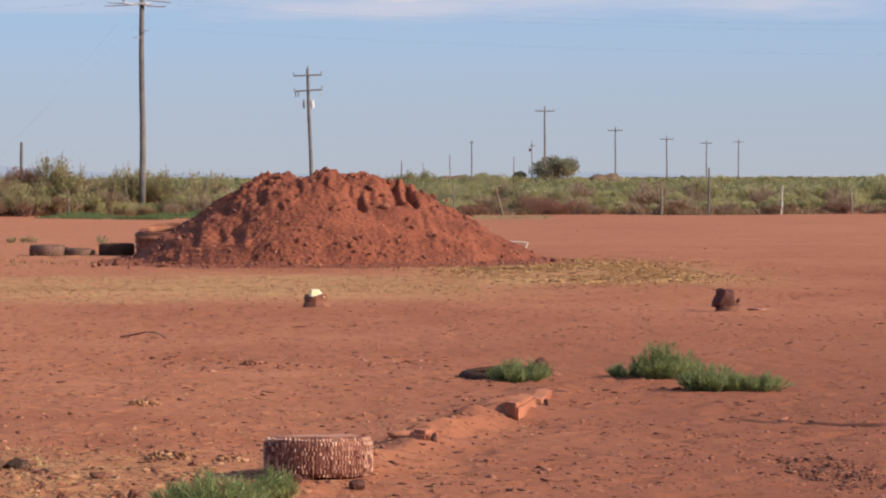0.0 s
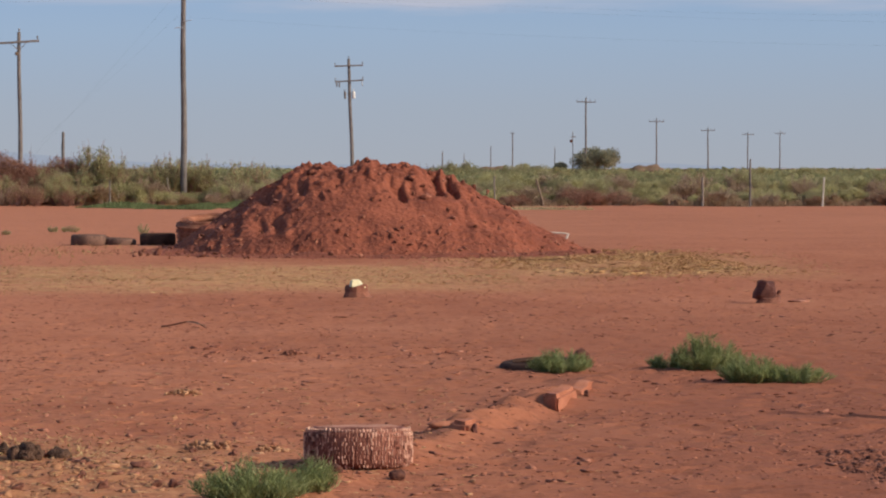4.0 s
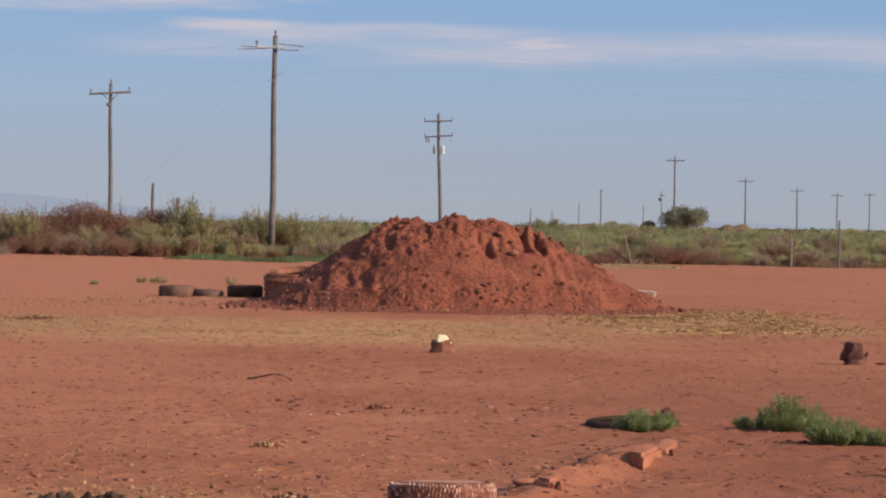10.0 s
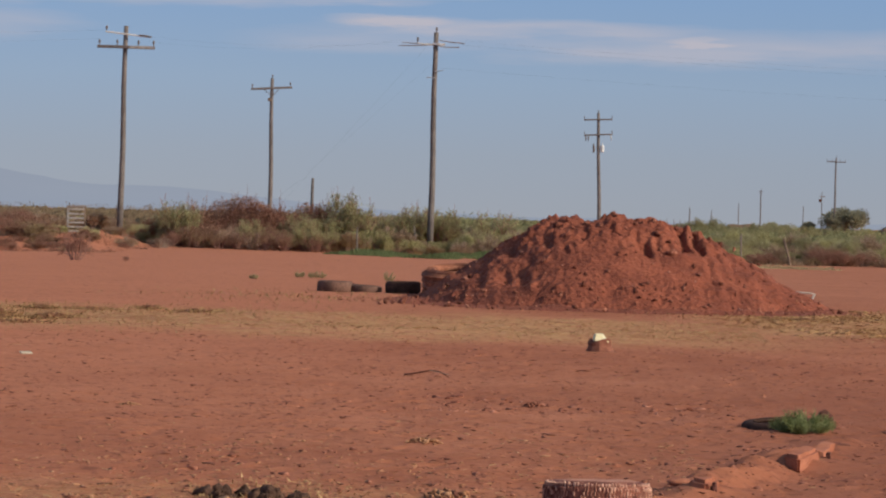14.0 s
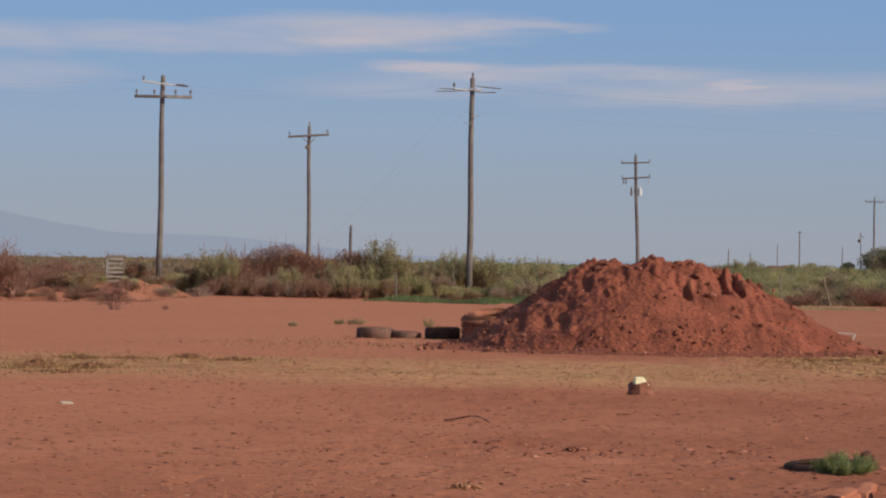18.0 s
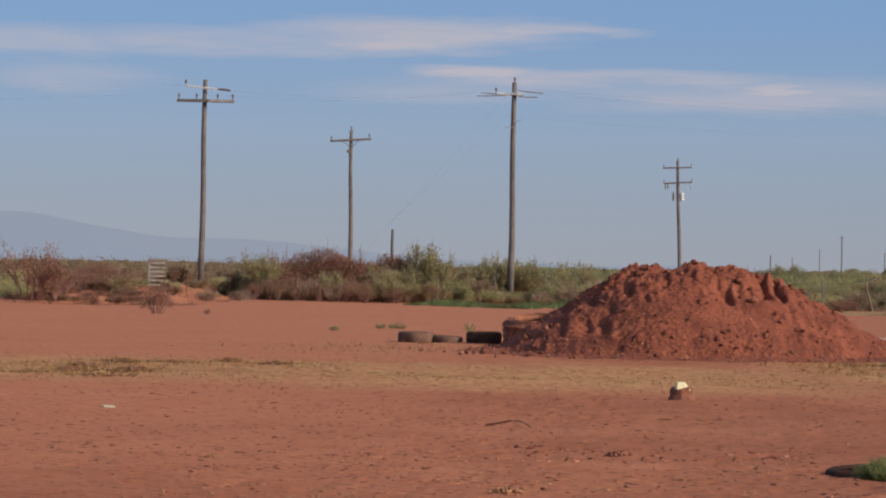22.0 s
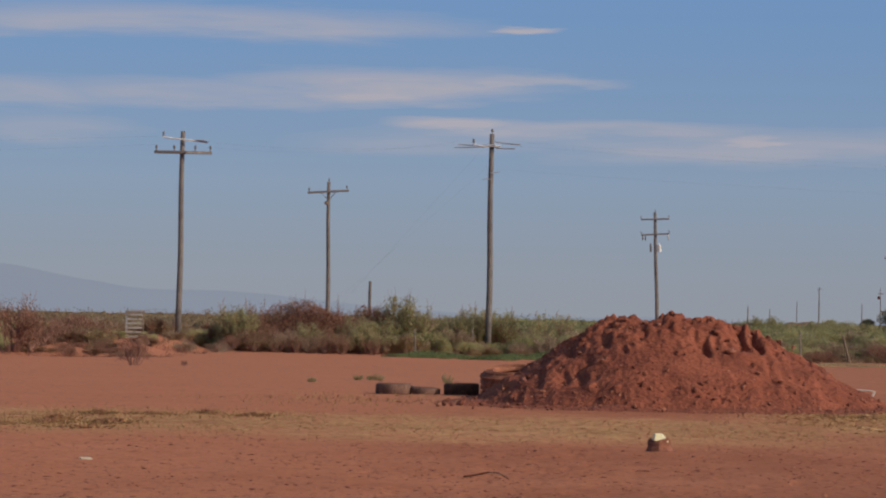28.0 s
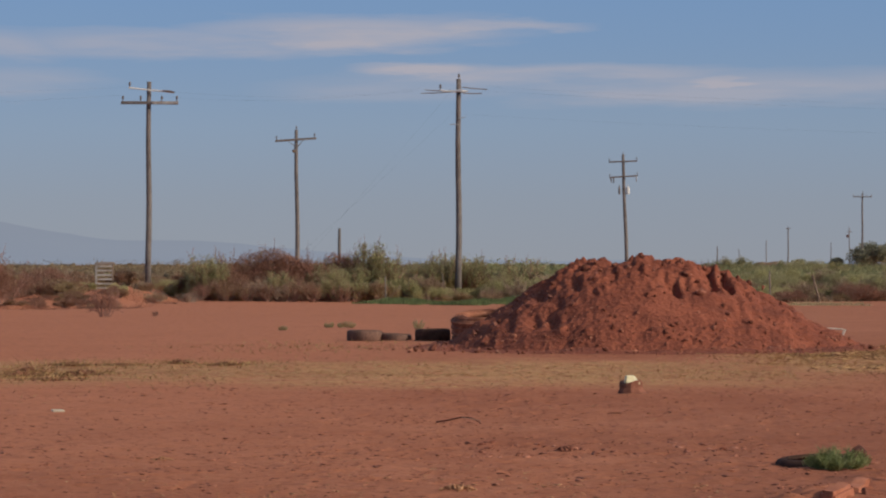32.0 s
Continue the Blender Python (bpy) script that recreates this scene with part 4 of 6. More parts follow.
# leaning block on a low sunken pipe end
st = stump(4.78, 35.1, 0.14, 0.09, M_STUMP, "dark squat stump with a split block leaning on it", 8, 0)
bm = box(bmesh.new(), (0.235, 0.19, 0.25), pose(-0.05, -0.02, 0.145, 4, 10, 12), 0.045)
bmesh.ops.triangulate(bm, faces=bm.faces[:])
bmesh.ops.subdivide_edges(bm, edges=bm.edges[:], cuts=3, use_grid_fill=True)
for v in bm.verts:
    v.co += Vector((0.045 * noise.noise(v.co * 11), 0.03 * noise.noise(v.co * 9 + Vector((3, 1, 2))), 0.04 * noise.noise(v.co * 10)))
part("split_block", bm, M_RUST, st, "dark red-brown split block")
part("bark_flap", box(bmesh.new(), (0.04, 0.08, 0.07), pose(0.125, 0.02, 0.14, 0, 30, 0), 0.02), M_STUMP, st)
lump("clod", 5.15, 35.2, (0.25, 0.18, 0.05), M_CLOD, "flat crumbled clod beside a stump", "clod", 51)


def edging_block(x, y, size, rz, tilt, label, sink=0.03, seed=0):
    bm = bmesh.new()
    bmesh.ops.create_cube(bm, size=1.0)
    bmesh.ops.scale(bm, vec=size, verts=bm.verts[:])
    bmesh.ops.subdivide_edges(bm, edges=bm.edges[:], cuts=3, use_grid_fill=True)
    for v in bm.verts:
        o = Vector((seed * 5.0, seed, 1.0))
        v.co += 0.022 * Vector((noise.noise(v.co * 8 + o), noise.noise(v.co * 8 - o), noise.noise(v.co * 8 + 2 * o)))
        k = max(abs(v.co.x) / size[0], abs(v.co.y) / size[1]) * 2
        v.co.z -= 0.015 * max(0, k - 0.8)
    me = bpy.data.meshes.new("edging_block")
    bm.to_mesh(me), bm.free()
    me.materials.append(M_BLOCK)
    ob = new("edging_block", me)
    ob.matrix_basis = pose(x, y, gz(x, y) + size[2] * 0.5 - sink, tilt[0], tilt[1], rz)
    return tagged(ob, label, "block", "edging blocks")


def edging_beam(x, y, foot, h, slope, mat, label, seed):
    """A rough beam of edging: foot is its outline on the ground, its top a little smaller and tilted by slope."""
    bm = bmesh.new()
    lo = [bm.verts.new((u, v, -0.10)) for u, v in foot]
    cx, cy = sum(u for u, v in foot) / len(foot), sum(v for u, v in foot) / len(foot)
    hi = [bm.verts.new((cx + (u - cx) * 0.93, cy + (v - cy) * 0.96, h + slope * (u - cx))) for u, v in foot]
    bm.faces.new(hi)
    bm.faces.new(lo[::-1])
    for i in range(len(foot)):
        j = (i + 1) % len(foot)
        bm.faces.new((lo[i], lo[j], hi[j], hi[i]))
    bmesh.ops.bevel(bm, geom=[e for e in bm.edges if max(v.co.z for v in e.verts) > 0], offset=0.022, segments=2, affect="EDGES")
    bmesh.ops.triangulate(bm, faces=bm.faces[:])
    bmesh.ops.subdivide_edges(bm, edges=bm.edges[:], cuts=3, use_grid_fill=True)
    for v in bm.verts:
        v.co += 0.022 * Vector((noise.noise(v.co * 9 + Vector((seed, 0, 0))), noise.noise(v.co * 9 + Vector((0, seed, 3))), noise.noise(v.co * 7 + Vector((2, 0, seed)))))
    me = bpy.data.meshes.new("edging_block")
    bm.to_mesh(me), bm.free()
    me.materials.append(mat)
    ob = new("edging_block", me)
    ob.matrix_basis = pose(x, y, gz(x, y))
    return tagged(ob, label, "block", "edging blocks")


edging_beam(1.26, 19.3, [(0.0, 0.0), (0.18, 0.92), (0.05, 0.97), (-0.115, 0.13)], 0.11, -0.05, M_BLOCK, "red block of edging, its end in shade, its side lit", 1)
edging_beam(0.60, 17.35, [(0.0, 0.0), (0.08, 0.30), (-0.06, 0.34), (-0.13, 0.08)], 0.055, -0.05, M_BLOCK, "small low red block of edging, half buried", 3)

edging_block(1.50, 20.9, (0.09, 0.6, 0.14), -10, (2, 10), "red edging block banked with earth", 0.085, 6)
lump("dark_stone", 0.16, 15.2, (0.085, 0.07, 0.065), M_CHAR, "small dark rounded stone", "stone", 61, 0.25)
lump("dark_stone", -0.16, 15.12, (0.07, 0.06, 0.05), M_CHAR, "small dark rounded stone", "stone", 62, 0.3)
# added dark lump in place of the dark hole in the small block's end
lump("dark_stone", 0.635, 17.4, (0.035, 0.05, 0.06), M_RUST, "small dark lump standing for a hole in the block's end", "stone", 63, 0.3)
lump("dark_stone", 1.53, 20.55, (0.035, 0.06, 0.055), M_STUMP, "dark lump wedged by an edging block", "stone", 64, 0.4)
lump("dark_stone", 1.78, 24.6, (0.14, 0.12, 0.11), M_CHAR, "dark lump behind the weed", "stone", 65, 0.4)
lump("flat_stone", 0.46, 17.75, (0.2, 0.13, 0.05), M_BLOCK, "thin dusty flat stone by the edging", "stone", 66, 0.3)

# dung piles: heaps of small knobs
def crumble(name, x, y, r, h, n, mat, label, category, group, seed):
    q = np.random.default_rng(seed)
    a, k = q.random(n) * 6.283, np.sqrt(q.random(n))
    px, py = r * k * np.cos(a), r * k * np.sin(a)
    pz = h * (1 - k ** 1.6) * (0.55 + 0.5 * q.random(n))
    V, F = scatter_lumps(np.stack([px, py, pz], -1), ((0.5 if n < 30 else 0.16) + (0.5 if n < 30 else 0.26) * q.random(n)) * min(r, 0.14), 0.8)
    ob = new(name, mesh_np(name, V, F, mat))
    ob.matrix_basis = pose(x, y, gz(x, y))
    return tagged(ob, label, category, group, "stuff")


def dung_heap(x, y, w, d, h, n, label, seed):
    """A heap of dry dung: many small rough knobs pressed together."""
    q = np.random.default_rng(seed)
    a, k = q.random(n) * 6.283, np.sqrt(q.random(n))
    px, py = w / 2 * k * np.cos(a), d / 2 * k * np.sin(a)
    size = 0.026 + 0.03 * q.random(n)
    pz = (h - 0.02) * (1 - k ** 2) * (0.35 + 0.65 * q.random(n)) + 0.008
    out = []
    for i in range(n):
        V, F = rock_shape(seed * 31 + i, 0.5, 2)
        out.append((V * (size[i] * (0.8 + 0.5 * q.random(3))) * 1.25 + np.array([px[i], py[i], pz[i]]), F))
    V, F = join_np(out)
    ob = new("dung", mesh_np("dung", V, F, M_DUNG))
    ob.matrix_basis = pose(x, y, gz(x, y))
    return tagged(ob, label, "dung", "dung heaps on the straw")


dung_heap(-1.86, 16.22, 0.17, 0.17, 0.095, 52, "dark heap of dry dung on pale straw", 1)
dung_heap(-2.13, 16.4, 0.115, 0.12, 0.08, 26, "dark crumbling heap of dry dung", 2)
dung_heap(-2.25, 16.6, 0.06, 0.06, 0.045, 9, "small heap of dry dung knobs", 3)
dung_heap(-1.70, 16.35, 0.05, 0.05, 0.05, 8, "small dark lump of dry dung", 4)
dung_heap(-2.02, 16.5, 0.045, 0.05, 0.045, 6, "small heap of dry dung knobs", 5)
for k, (x, y, w, h) in enumerate([(-1.78, 16.36, 0.05, 0.035), (-1.2, 15.82, 0.085, 0.045), (-1.32, 14.87, 0.06, 0.05), (-1.06, 14.95, 0.05, 0.04), (-0.97, 14.9, 0.055, 0.04), (-1.74, 14.8, 0.05, 0.04), (-1.47, 15.34, 0.04, 0.04), (-0.86, 16.9, 0.06, 0.05), (-0.95, 17.05, 0.05, 0.04), (-0.74, 16.5, 0.045, 0.04), (-1.92, 18.6, 0.05, 0.025), (-0.98, 16.7, 0.04, 0.03)]):
    lump("clod", x, y, (w, w * 0.9, h), M_STUMP, "small reddish brown clod on straw", "clod", 300 + k, 0.75, (0, 0, 40 * k), 0.26, "clods on the straw")
for k, (x, y, s) in enumerate([(-1.29, 20.8, 0.13), (-0.62, 25.4, 0.12), (-3.9, 24.0, 0.1), (-0.9, 16.95, 0.14), (-0.55, 16.8, 0.1)]):
    crumble("soil_crumble", x, y, s, s * 0.35, 55, M_TAN if k != 1 else M_SHARD, "small tan crumbled heap of soil", "clods", "crumbled heaps in the yard", 170 + k)

def trodden(x, y, w, d, h, n, label, seed):
    """A low trodden patch: dark crumbs pressed flat, stalks standing among them."""
    q = np.random.default_rng(seed)
    root = thing("dung", x, y, gz(x, y), label, "dung", "dung patches on the straw")
    px, py = q.normal(size=n) * w * 0.5, q.normal(size=n) * d * 0.5
    k = np.exp(-(px / w) ** 2 - (py / d) ** 2)
    V, F = scatter_lumps(np.stack([px, py, h * 0.6 * k * q.random(n)], -1), (0.035 + 0.06 * q.random(n)) * (0.5 + k), 0.6)
    tagged(part("dung_crumb", mesh_np("dung_crumb", V, F, M_MANURE), None, root), kind="stuff")
    m = n * 2
    px, py = q.normal(size=m) * w * 0.75, q.normal(size=m) * d * 0.8
    D = np.stack([q.normal(size=m), q.normal(size=m), 0.3 + 0.6 * q.random(m)], -1)
    V, F = blades(np.stack([px, py, 0.005 + 0 * px], -1), D, 0.05 + 0.08 * q.random(m), 0.008 + 0.01 * q.random(m))
    tagged(part("dry_stalk", mesh_np("dry_stalk", V, F, M_LITTER), None, root), kind="stuff")


for k, (x, y, w, d, h, n) in enumerate([(-8.96, 42.2, 0.28, 0.6, 0.10, 220), (-9.11, 43.6, 0.18, 0.4, 0.10, 120), (-8.11, 42.6, 0.28, 0.5, 0.10, 220), (-8.2, 40.6, 0.5, 0.5, 0.03, 60), (-9.4, 41.3, 0.4, 0.5, 0.03, 50), (-8.99, 46.3, 0.28, 0.25, 0.06, 150), (-8.22, 46.7, 0.26, 0.3, 0.06, 140), (-7.46, 47.6, 0.17, 0.3, 0.09, 110), (-6.53, 46.8, 0.36, 0.3, 0.05, 130),
                                          (3.3, 51.0, 0.4, 0.5, 0.05, 110), (2.75, 51.6, 0.25, 0.3, 0.04, 50), (-10.6, 43.0, 0.5, 0.6, 0.06, 80), (-11.6, 45.0, 0.5, 0.6, 0.06, 80)]):
    trodden(x, y, w, d, h, n, "low trodden patch of dark dung among straw stalks", 270 + k)


def stick(x, y, pts, r, label):
    root = thing("stick", x, y, gz(x, y), label, "stick")
    bm = bmesh.new()
    tube(bm, pts, [r * (1 - 0.12 * i) for i in range(len(pts))], 6)
    part("limb", bm, M_STUMP, root)
    bm = bmesh.new()
    tube(bm, [pts[2], Vector(pts[2]) + Vector((0.10, -0.1, -0.01)), Vector(pts[2]) + Vector((0.2, -0.16, -0.03))], [r * 0.7, r * 0.5, r * 0.3], 5)
    part("twig", bm, M_TWIG, root)


stick(-1.78, 29.4, [(-0.26, 0.1, 0.02), (-0.12, 0.05, 0.045), (0.0, 0.0, 0.075), (0.10, -0.03, 0.07), (0.2, -0.12, 0.015)], 0.0105, "bent dry stick lying on bare earth")
stick(-5.72, 66.0, [(-0.1, 0.05, 0.02), (-0.03, 0.02, 0.08), (0.04, 0.0, 0.05), (0.1, 0, 0.02), (0.16, 0, 0.01)], 0.014, "short dead branch lying on bare earth")
bm = box(bmesh.new(), (0.13, 0.14, 0.02), pose(0, 0, 0, 4, 2, 0), 0.006)
me = bpy.data.meshes.new("white_scrap")
bm.to_mesh(me), bm.free()
me.materials.append(M_PAPER)
ob = new("white_scrap", me)
ob.matrix_basis = pose(-6.35, 32.0, gz(-6.35, 32.0) + 0.012, 0, 0, 20)
tagged(ob, "flat white scrap lying on the earth", "litter")
# a pale board sticking out behind the heap's foot
bm = box(bmesh.new(), (0.95, 0.10, 0.028), pose(-0.07, 0, 0.26, 0, 3, -8), 0.008)
box(bm, (0.045, 0.06, 0.26), pose(0.38, -0.08, 0.12, 0, 24, 0), 0.008)
me = bpy.data.meshes.new("board")
bm.to_mesh(me), bm.free()
me.materials.append(M_PALE_POST)
ob = new("board", me)
ob.matrix_basis = pose(3.56, 58.6, 0.07)
tagged(ob, "pale board leaning at the mound's foot", "board")


# ---- utility poles ----
bm = bmesh.new()
lathe(bm, [(0.001, 0.0), (0.02, 0.0), (0.02, 0.10), (0.045, 0.11), (0.055, 0.15), (0.035, 0.17), (0.05, 0.20), (0.03, 0.25), (0.001, 0.26)], 10)
INS = bpy.data.meshes.new("insulator")
bm.to_mesh(INS), bm.free()
INS.materials.append(M_INS)


def pole(x, y, top, label, arms=(), r=0.14, lean=0.0, braces=True, transformer=False, ins_at=(-1.0, -0.45, 0.45, 1.0), shift=0.0, pin=True, wood=None):
    """A wooden pole whose top is at height top. arms: (drop below the top, half length, turn, tilt)."""
    z0 = gz(x, y) - 0.05
    h = top - z0
    root = thing("utility_pole", x, y, z0, label, "pole", "utility poles")
    root.matrix_basis = pose(x, y, z0, 0, lean, 0)
    bm = bmesh.new()
    n = 7
    tube(bm, [(0.02 * math.sin(i * 1.3 + x), 0, h * i / n) for i in range(n + 1)], [r * (1.05 - 0.32 * i / n) for i in range(n + 1)], 12)
    part("shaft", bm, M_WOOD, root, smooth=True)
    for drop, half, turn, tilt in arms:
        arm = part("crossarm", box(bmesh.new(), (2 * half, 0.095, 0.13), None, 0.01), wood or M_WOOD, root)
        arm.matrix_basis = pose(shift, -r - 0.05, h - drop, 0, tilt, turn)
        for u in ins_at:
            part("insulator", INS, None, arm).matrix_basis = pose(half * 0.97 * u, 0, 0.05)
        if braces:
            for s in (-1, 1):
                bm = bmesh.new()
                tube(bm, [(s * 0.04, 0, -0.46), (s * 0.26, 0, -0.25), (s * 0.46, 0, -0.05)], [0.028, 0.026, 0.026], 5)
                part("brace", bm, M_WOOD, arm)
    if pin:
        part("insulator", INS, None, root).matrix_basis = pose(0.03, 0, h - 0.03)
    if transformer:
        for s, rr, hh, mt in ((0.33, 0.16, 0.62, M_CERAMIC), (-0.42, 0.09, 0.60, M_WOOD)):
            bm = bmesh.new()
            lathe(bm, [(0.001, 0), (rr * 0.95, 0), (rr, 0.03), (rr, hh - 0.06), (rr * 0.9, hh), (0.05, hh + 0.02), (0.04, hh + 0.2), (0.001, hh + 0.2)], 18)
            ob = part("transformer", bm, mt, root, "pale grey transformer can" if s > 0 else "dark switch housing")
            ob.matrix_basis = pose(s, -0.05, h - 3.5)
            bm = box(bmesh.new(), (abs(s), 0.06, 0.05), pose(s / 2, -0.02, h - 3.05))
            part("bracket", bm, M_STEEL, root)
        for u in (-1.12, -0.9, 1.1):
            bm = bmesh.new()
            tube(bm, [(u, -r - 0.05, h - 2.0), (u + 0.03, -r - 0.07, h - 2.3), (u, -r - 0.05, h - 2.5)], [0.05, 0.06, 0.03], 6)
            part("cutout", bm, M_STEEL if u > 0 else M_WOOD, root)
    return root


pa = pole(-20.91, 125.0, 9.37, "tall weathered pole with a wide crossarm and an upper arm", [(0.91, 1.23, 0, 0.3)], 0.130, 0.2, False, False, (-0.96, -0.32, 0.44, 0.98), 0.06, False)
# an added strip, only there to make the crossarm's right half paler
part("arm_board", box(bmesh.new(), (1.08, 0.03, 0.115), pose(0.72, -0.255, 9.37 - gz(-20.91, 125.0) - 0.86, 0, 0.3, 0), 0.006), M_PAINTED, pa, "added pale strip over the arm's right half")
up = part("upper_arm", box(bmesh.new(), (1.96, 0.06, 0.07), None, 0.01), M_CERAMIC, pa, "pale upper arm, tilted")
up.matrix_basis = pose(0.14, -0.2, 9.37 - gz(-20.91, 125.0) - 0.32, 0, 6, 0)
part("insulator", INS, None, up).matrix_basis = pose(-0.95, 0, 0.0)
bm = bmesh.new()
tube(bm, [(0.5, -0.045, 0.03), (0.8, -0.045, 0.035), (1.02, -0.045, 0.02)], [0.03, 0.035, 0.02], 6)
part("dead_end_clamp", bm, M_WOOD, up, "dark line clamp")
pb = pole(-20.79, 179.0, 9.76, "weathered pole with one tilted crossarm and short braces", [(0.61, 1.25, 8, -3.4)], 0.138, -0.6, True, False, (-0.95, 0.95))
part("side_knob", box(bmesh.new(), (0.2, 0.14, 0.2), pose(-0.13, -0.1, 9.76 - gz(-20.79, 179.0) - 1.25, 0, 12, 0), 0.04), M_POST, pb)
pc = pole(-7.78, 126.5, 9.50, "tall thick weathered pole with line hardware", [], 0.136, 0.0)
hc = 9.50 - gz(-7.78, 126.5) - 0.46
for x0, z0, x1, z1, r, mt, nm in ((-1.42, 0.04, -0.2, 0.0, 0.022, M_ARM, "strain_rod"), (-1.58, -0.10, -0.2, -0.04, 0.022, M_ARM, "strain_rod"), (-0.76, 0.03, -0.12, -0.04, 0.04, M_CERAMIC, "strain_insulator"),
                              (0.15, 0.16, 1.25, 0.05, 0.022, M_ARM, "strain_rod"), (0.2, -0.10, 1.03, -0.12, 0.022, M_ARM, "strain_rod"), (0.1, -0.04, 0.42, 0.0, 0.05, M_CERAMIC, "strain_insulator")):
    bm = bmesh.new()
    a, b = Vector((x0, -0.17, hc + z0)), Vector((x1, -0.17, hc + z1))
    tube(bm, [a, a.lerp(b, 0.4) - Vector((0, 0, 0.015)), b], [r * 0.7, r, r], 6)
    part(nm, bm, mt, pc)
part("insulator", INS, None, pc).matrix_basis = pose(-0.76, -0.1, hc + 0.03)
part("clamp_plate", box(bmesh.new(), (0.36, 0.3, 0.12), pose(0.04, -0.06, hc), 0.02), M_STEEL, pc)
for s, zz in ((1, -1.14), (-1, -1.42)):
    bm = bmesh.new()
    tube(bm, [(0, -0.14, hc + zz - 0.02), (s * 0.2, -0.16, hc + zz), (s * 0.36, -0.16, hc + zz + 0.03 * s)], [0.022, 0.018, 0.012], 5)
    part("hook", bm, M_STEEL, pc)
pole(-1.2, 261.2, 11.2, "distant pole with two crossarms and a transformer", [(0.62, 1.25, 0, 0), (1.95, 1.25, 0, -1.5)], 0.17, -2.0, False, True, (-1.0, 1.0))
pole(28.6, 386.8, 10.7, "distant pole with a crossarm", [(0.5, 1.22, 0, 0)], 0.135, 0.3, False)
pole(48.0, 490.0, 9.75, "distant pole with a crossarm", [(0.5, 1.22, 0, 0)], 0.135, 0.0, False)
pole(61.2, 530.0, 8.8, "distant pole with a crossarm", [(0.5, 1.22, 0, 0)], 0.135, -0.4, False)
pole(81.8, 634.8, 9.25, "far pole with a crossarm", [(0.5, 1.25, 0, 0)], 0.145, 0.3, False)
pole(98.4, 704.0, 10.3, "far pole with a crossarm", [(0.5, 1.25, 0, 0)], 0.15, 0.3, False)
pole(35.0, 710.0, 10.2, "far pole with a short top arm", [(0.3, 0.55, 0, 0)], 0.17, 0.0, False, False, ())
lp = pole(40.4, 580.0, 8.5, "far lamp post with a lamp box", [], 0.10)
part("lamp_box", box(bmesh.new(), (0.45, 0.4, 0.6), pose(-0.35, 0, 6.4), 0.1), M_CHAR, lp)
part("bracket", box(bmesh.new(), (1.1, 0.15, 0.15), pose(0.1, 0, 7.2), 0.03), M_ARM, lp)
for x, y, tp in ((30.2, 720.0, 7.0), (24.0, 730.0, 5.0), (44.5, 700, 6.4), (12.8, 500.0, 4.3)):
    pole(x, y, tp, "far bare pole standing in the scrub", [], 0.12)


def wire(a, b, sag, name="power_line"):
    a, b = Vector(a), Vector(b)
    bm = bmesh.new()
    n = 14
    tube(bm, [a.lerp(b, i / n) - Vector((0, 0, sag * 4 * (i / n) * (1 - i / n))) for i in range(n + 1)], [0.0016] * (n + 1), 4)
    me = bpy.data.meshes.new(name)
    bm.to_mesh(me), bm.free()
    me.materials.append(M_WIRE)
    return tagged(new(name, me), "thin dark overhead line between poles" if name == "power_line" else "thin stay wire from a pole to the ground", "power line", "overhead lines")


wire((-19.85, 124.8, 8.92), (-9.36, 126.4, 9.02), 0.25)
wire((-19.9, 124.8, 8.70), (-9.20, 126.4, 9.14), 0.32)
wire((-6.57, 126.4, 9.16), (30.0, 127.5, 8.2), 0.35)
wire((-6.78, 126.4, 8.99), (30.0, 128.5, 7.9), 0.3)
wire((-7.5, 126.3, 7.98), (30.0, 127.0, 6.8), 0.3)
wire((-7.95, 126.35, 8.1), (-16.8, 128.6, 0.3), 0.05, "guy_wire")
wire((-7.95, 126.35, 9.1), (-16.0, 128.4, 0.3), 0.05, "guy_wire")
wire((-21.7, 124.8, 9.15), (-60.0, 123.0, 8.9), 0.4)
wire((-22.03, 124.81, 8.78), (-60.0, 124.0, 8.3), 0.4)


# ---- fence posts, gate ----
def post(x, y, h, r, mat, label, lean=(0, 0)):
    root = thing("fence_post", x, y, gz(x, y) - 0.08, label, "post", "fence posts")
    root.matrix_basis = pose(x, y, gz(x, y) - 0.08, lean[0], lean[1], 0)
    bm = bmesh.new()
    tube(bm, [(0, 0, 0), (0.01, 0, h * 0.4), (-0.008, 0, h * 0.8), (0, 0, h + 0.08)], [r * 1.1, r, r * 0.95, r * 0.8], 8)
    part("shaft", bm, mat, root)
    for zz in (0.35, 0.65, 0.95):
        if zz < h:
            bm = bmesh.new()
            lathe(bm, [(r * 1.02, zz), (r * 1.12, zz), (r * 1.12, zz + 0.012), (r * 1.02, zz + 0.012)], 8)
            part("wire_wrap", bm, M_WIRE, root)


post(15.69, 121.0, 1.95, 0.043, M_WOOD, "thick dark wooden fence post", (0, 0.5))
post(13.74, 121.0, 1.2, 0.045, M_ARM, "greyish thin fence post", (0, 0.5))
post(18.66, 121.0, 1.2, 0.036, M_PALE_POST, "pale whitish fence post, leaning a little", (0, 4))
post(21.6, 121.0, 1.2, 0.04, M_ARM, "greyish thin fence post", (0, -3))
post(5.22, 121.0, 1.25, 0.035, M_ARM, "greyish thin fence post in the scrub", (0, 0))
post(7.24, 121.0, 1.15, 0.04, M_POST, "leaning grey fence post", (0, -14))
post(-8.25, 125.6, 1.1, 0.026, M_ARM, "greyish stake leaning beside a pole", (0, -9))
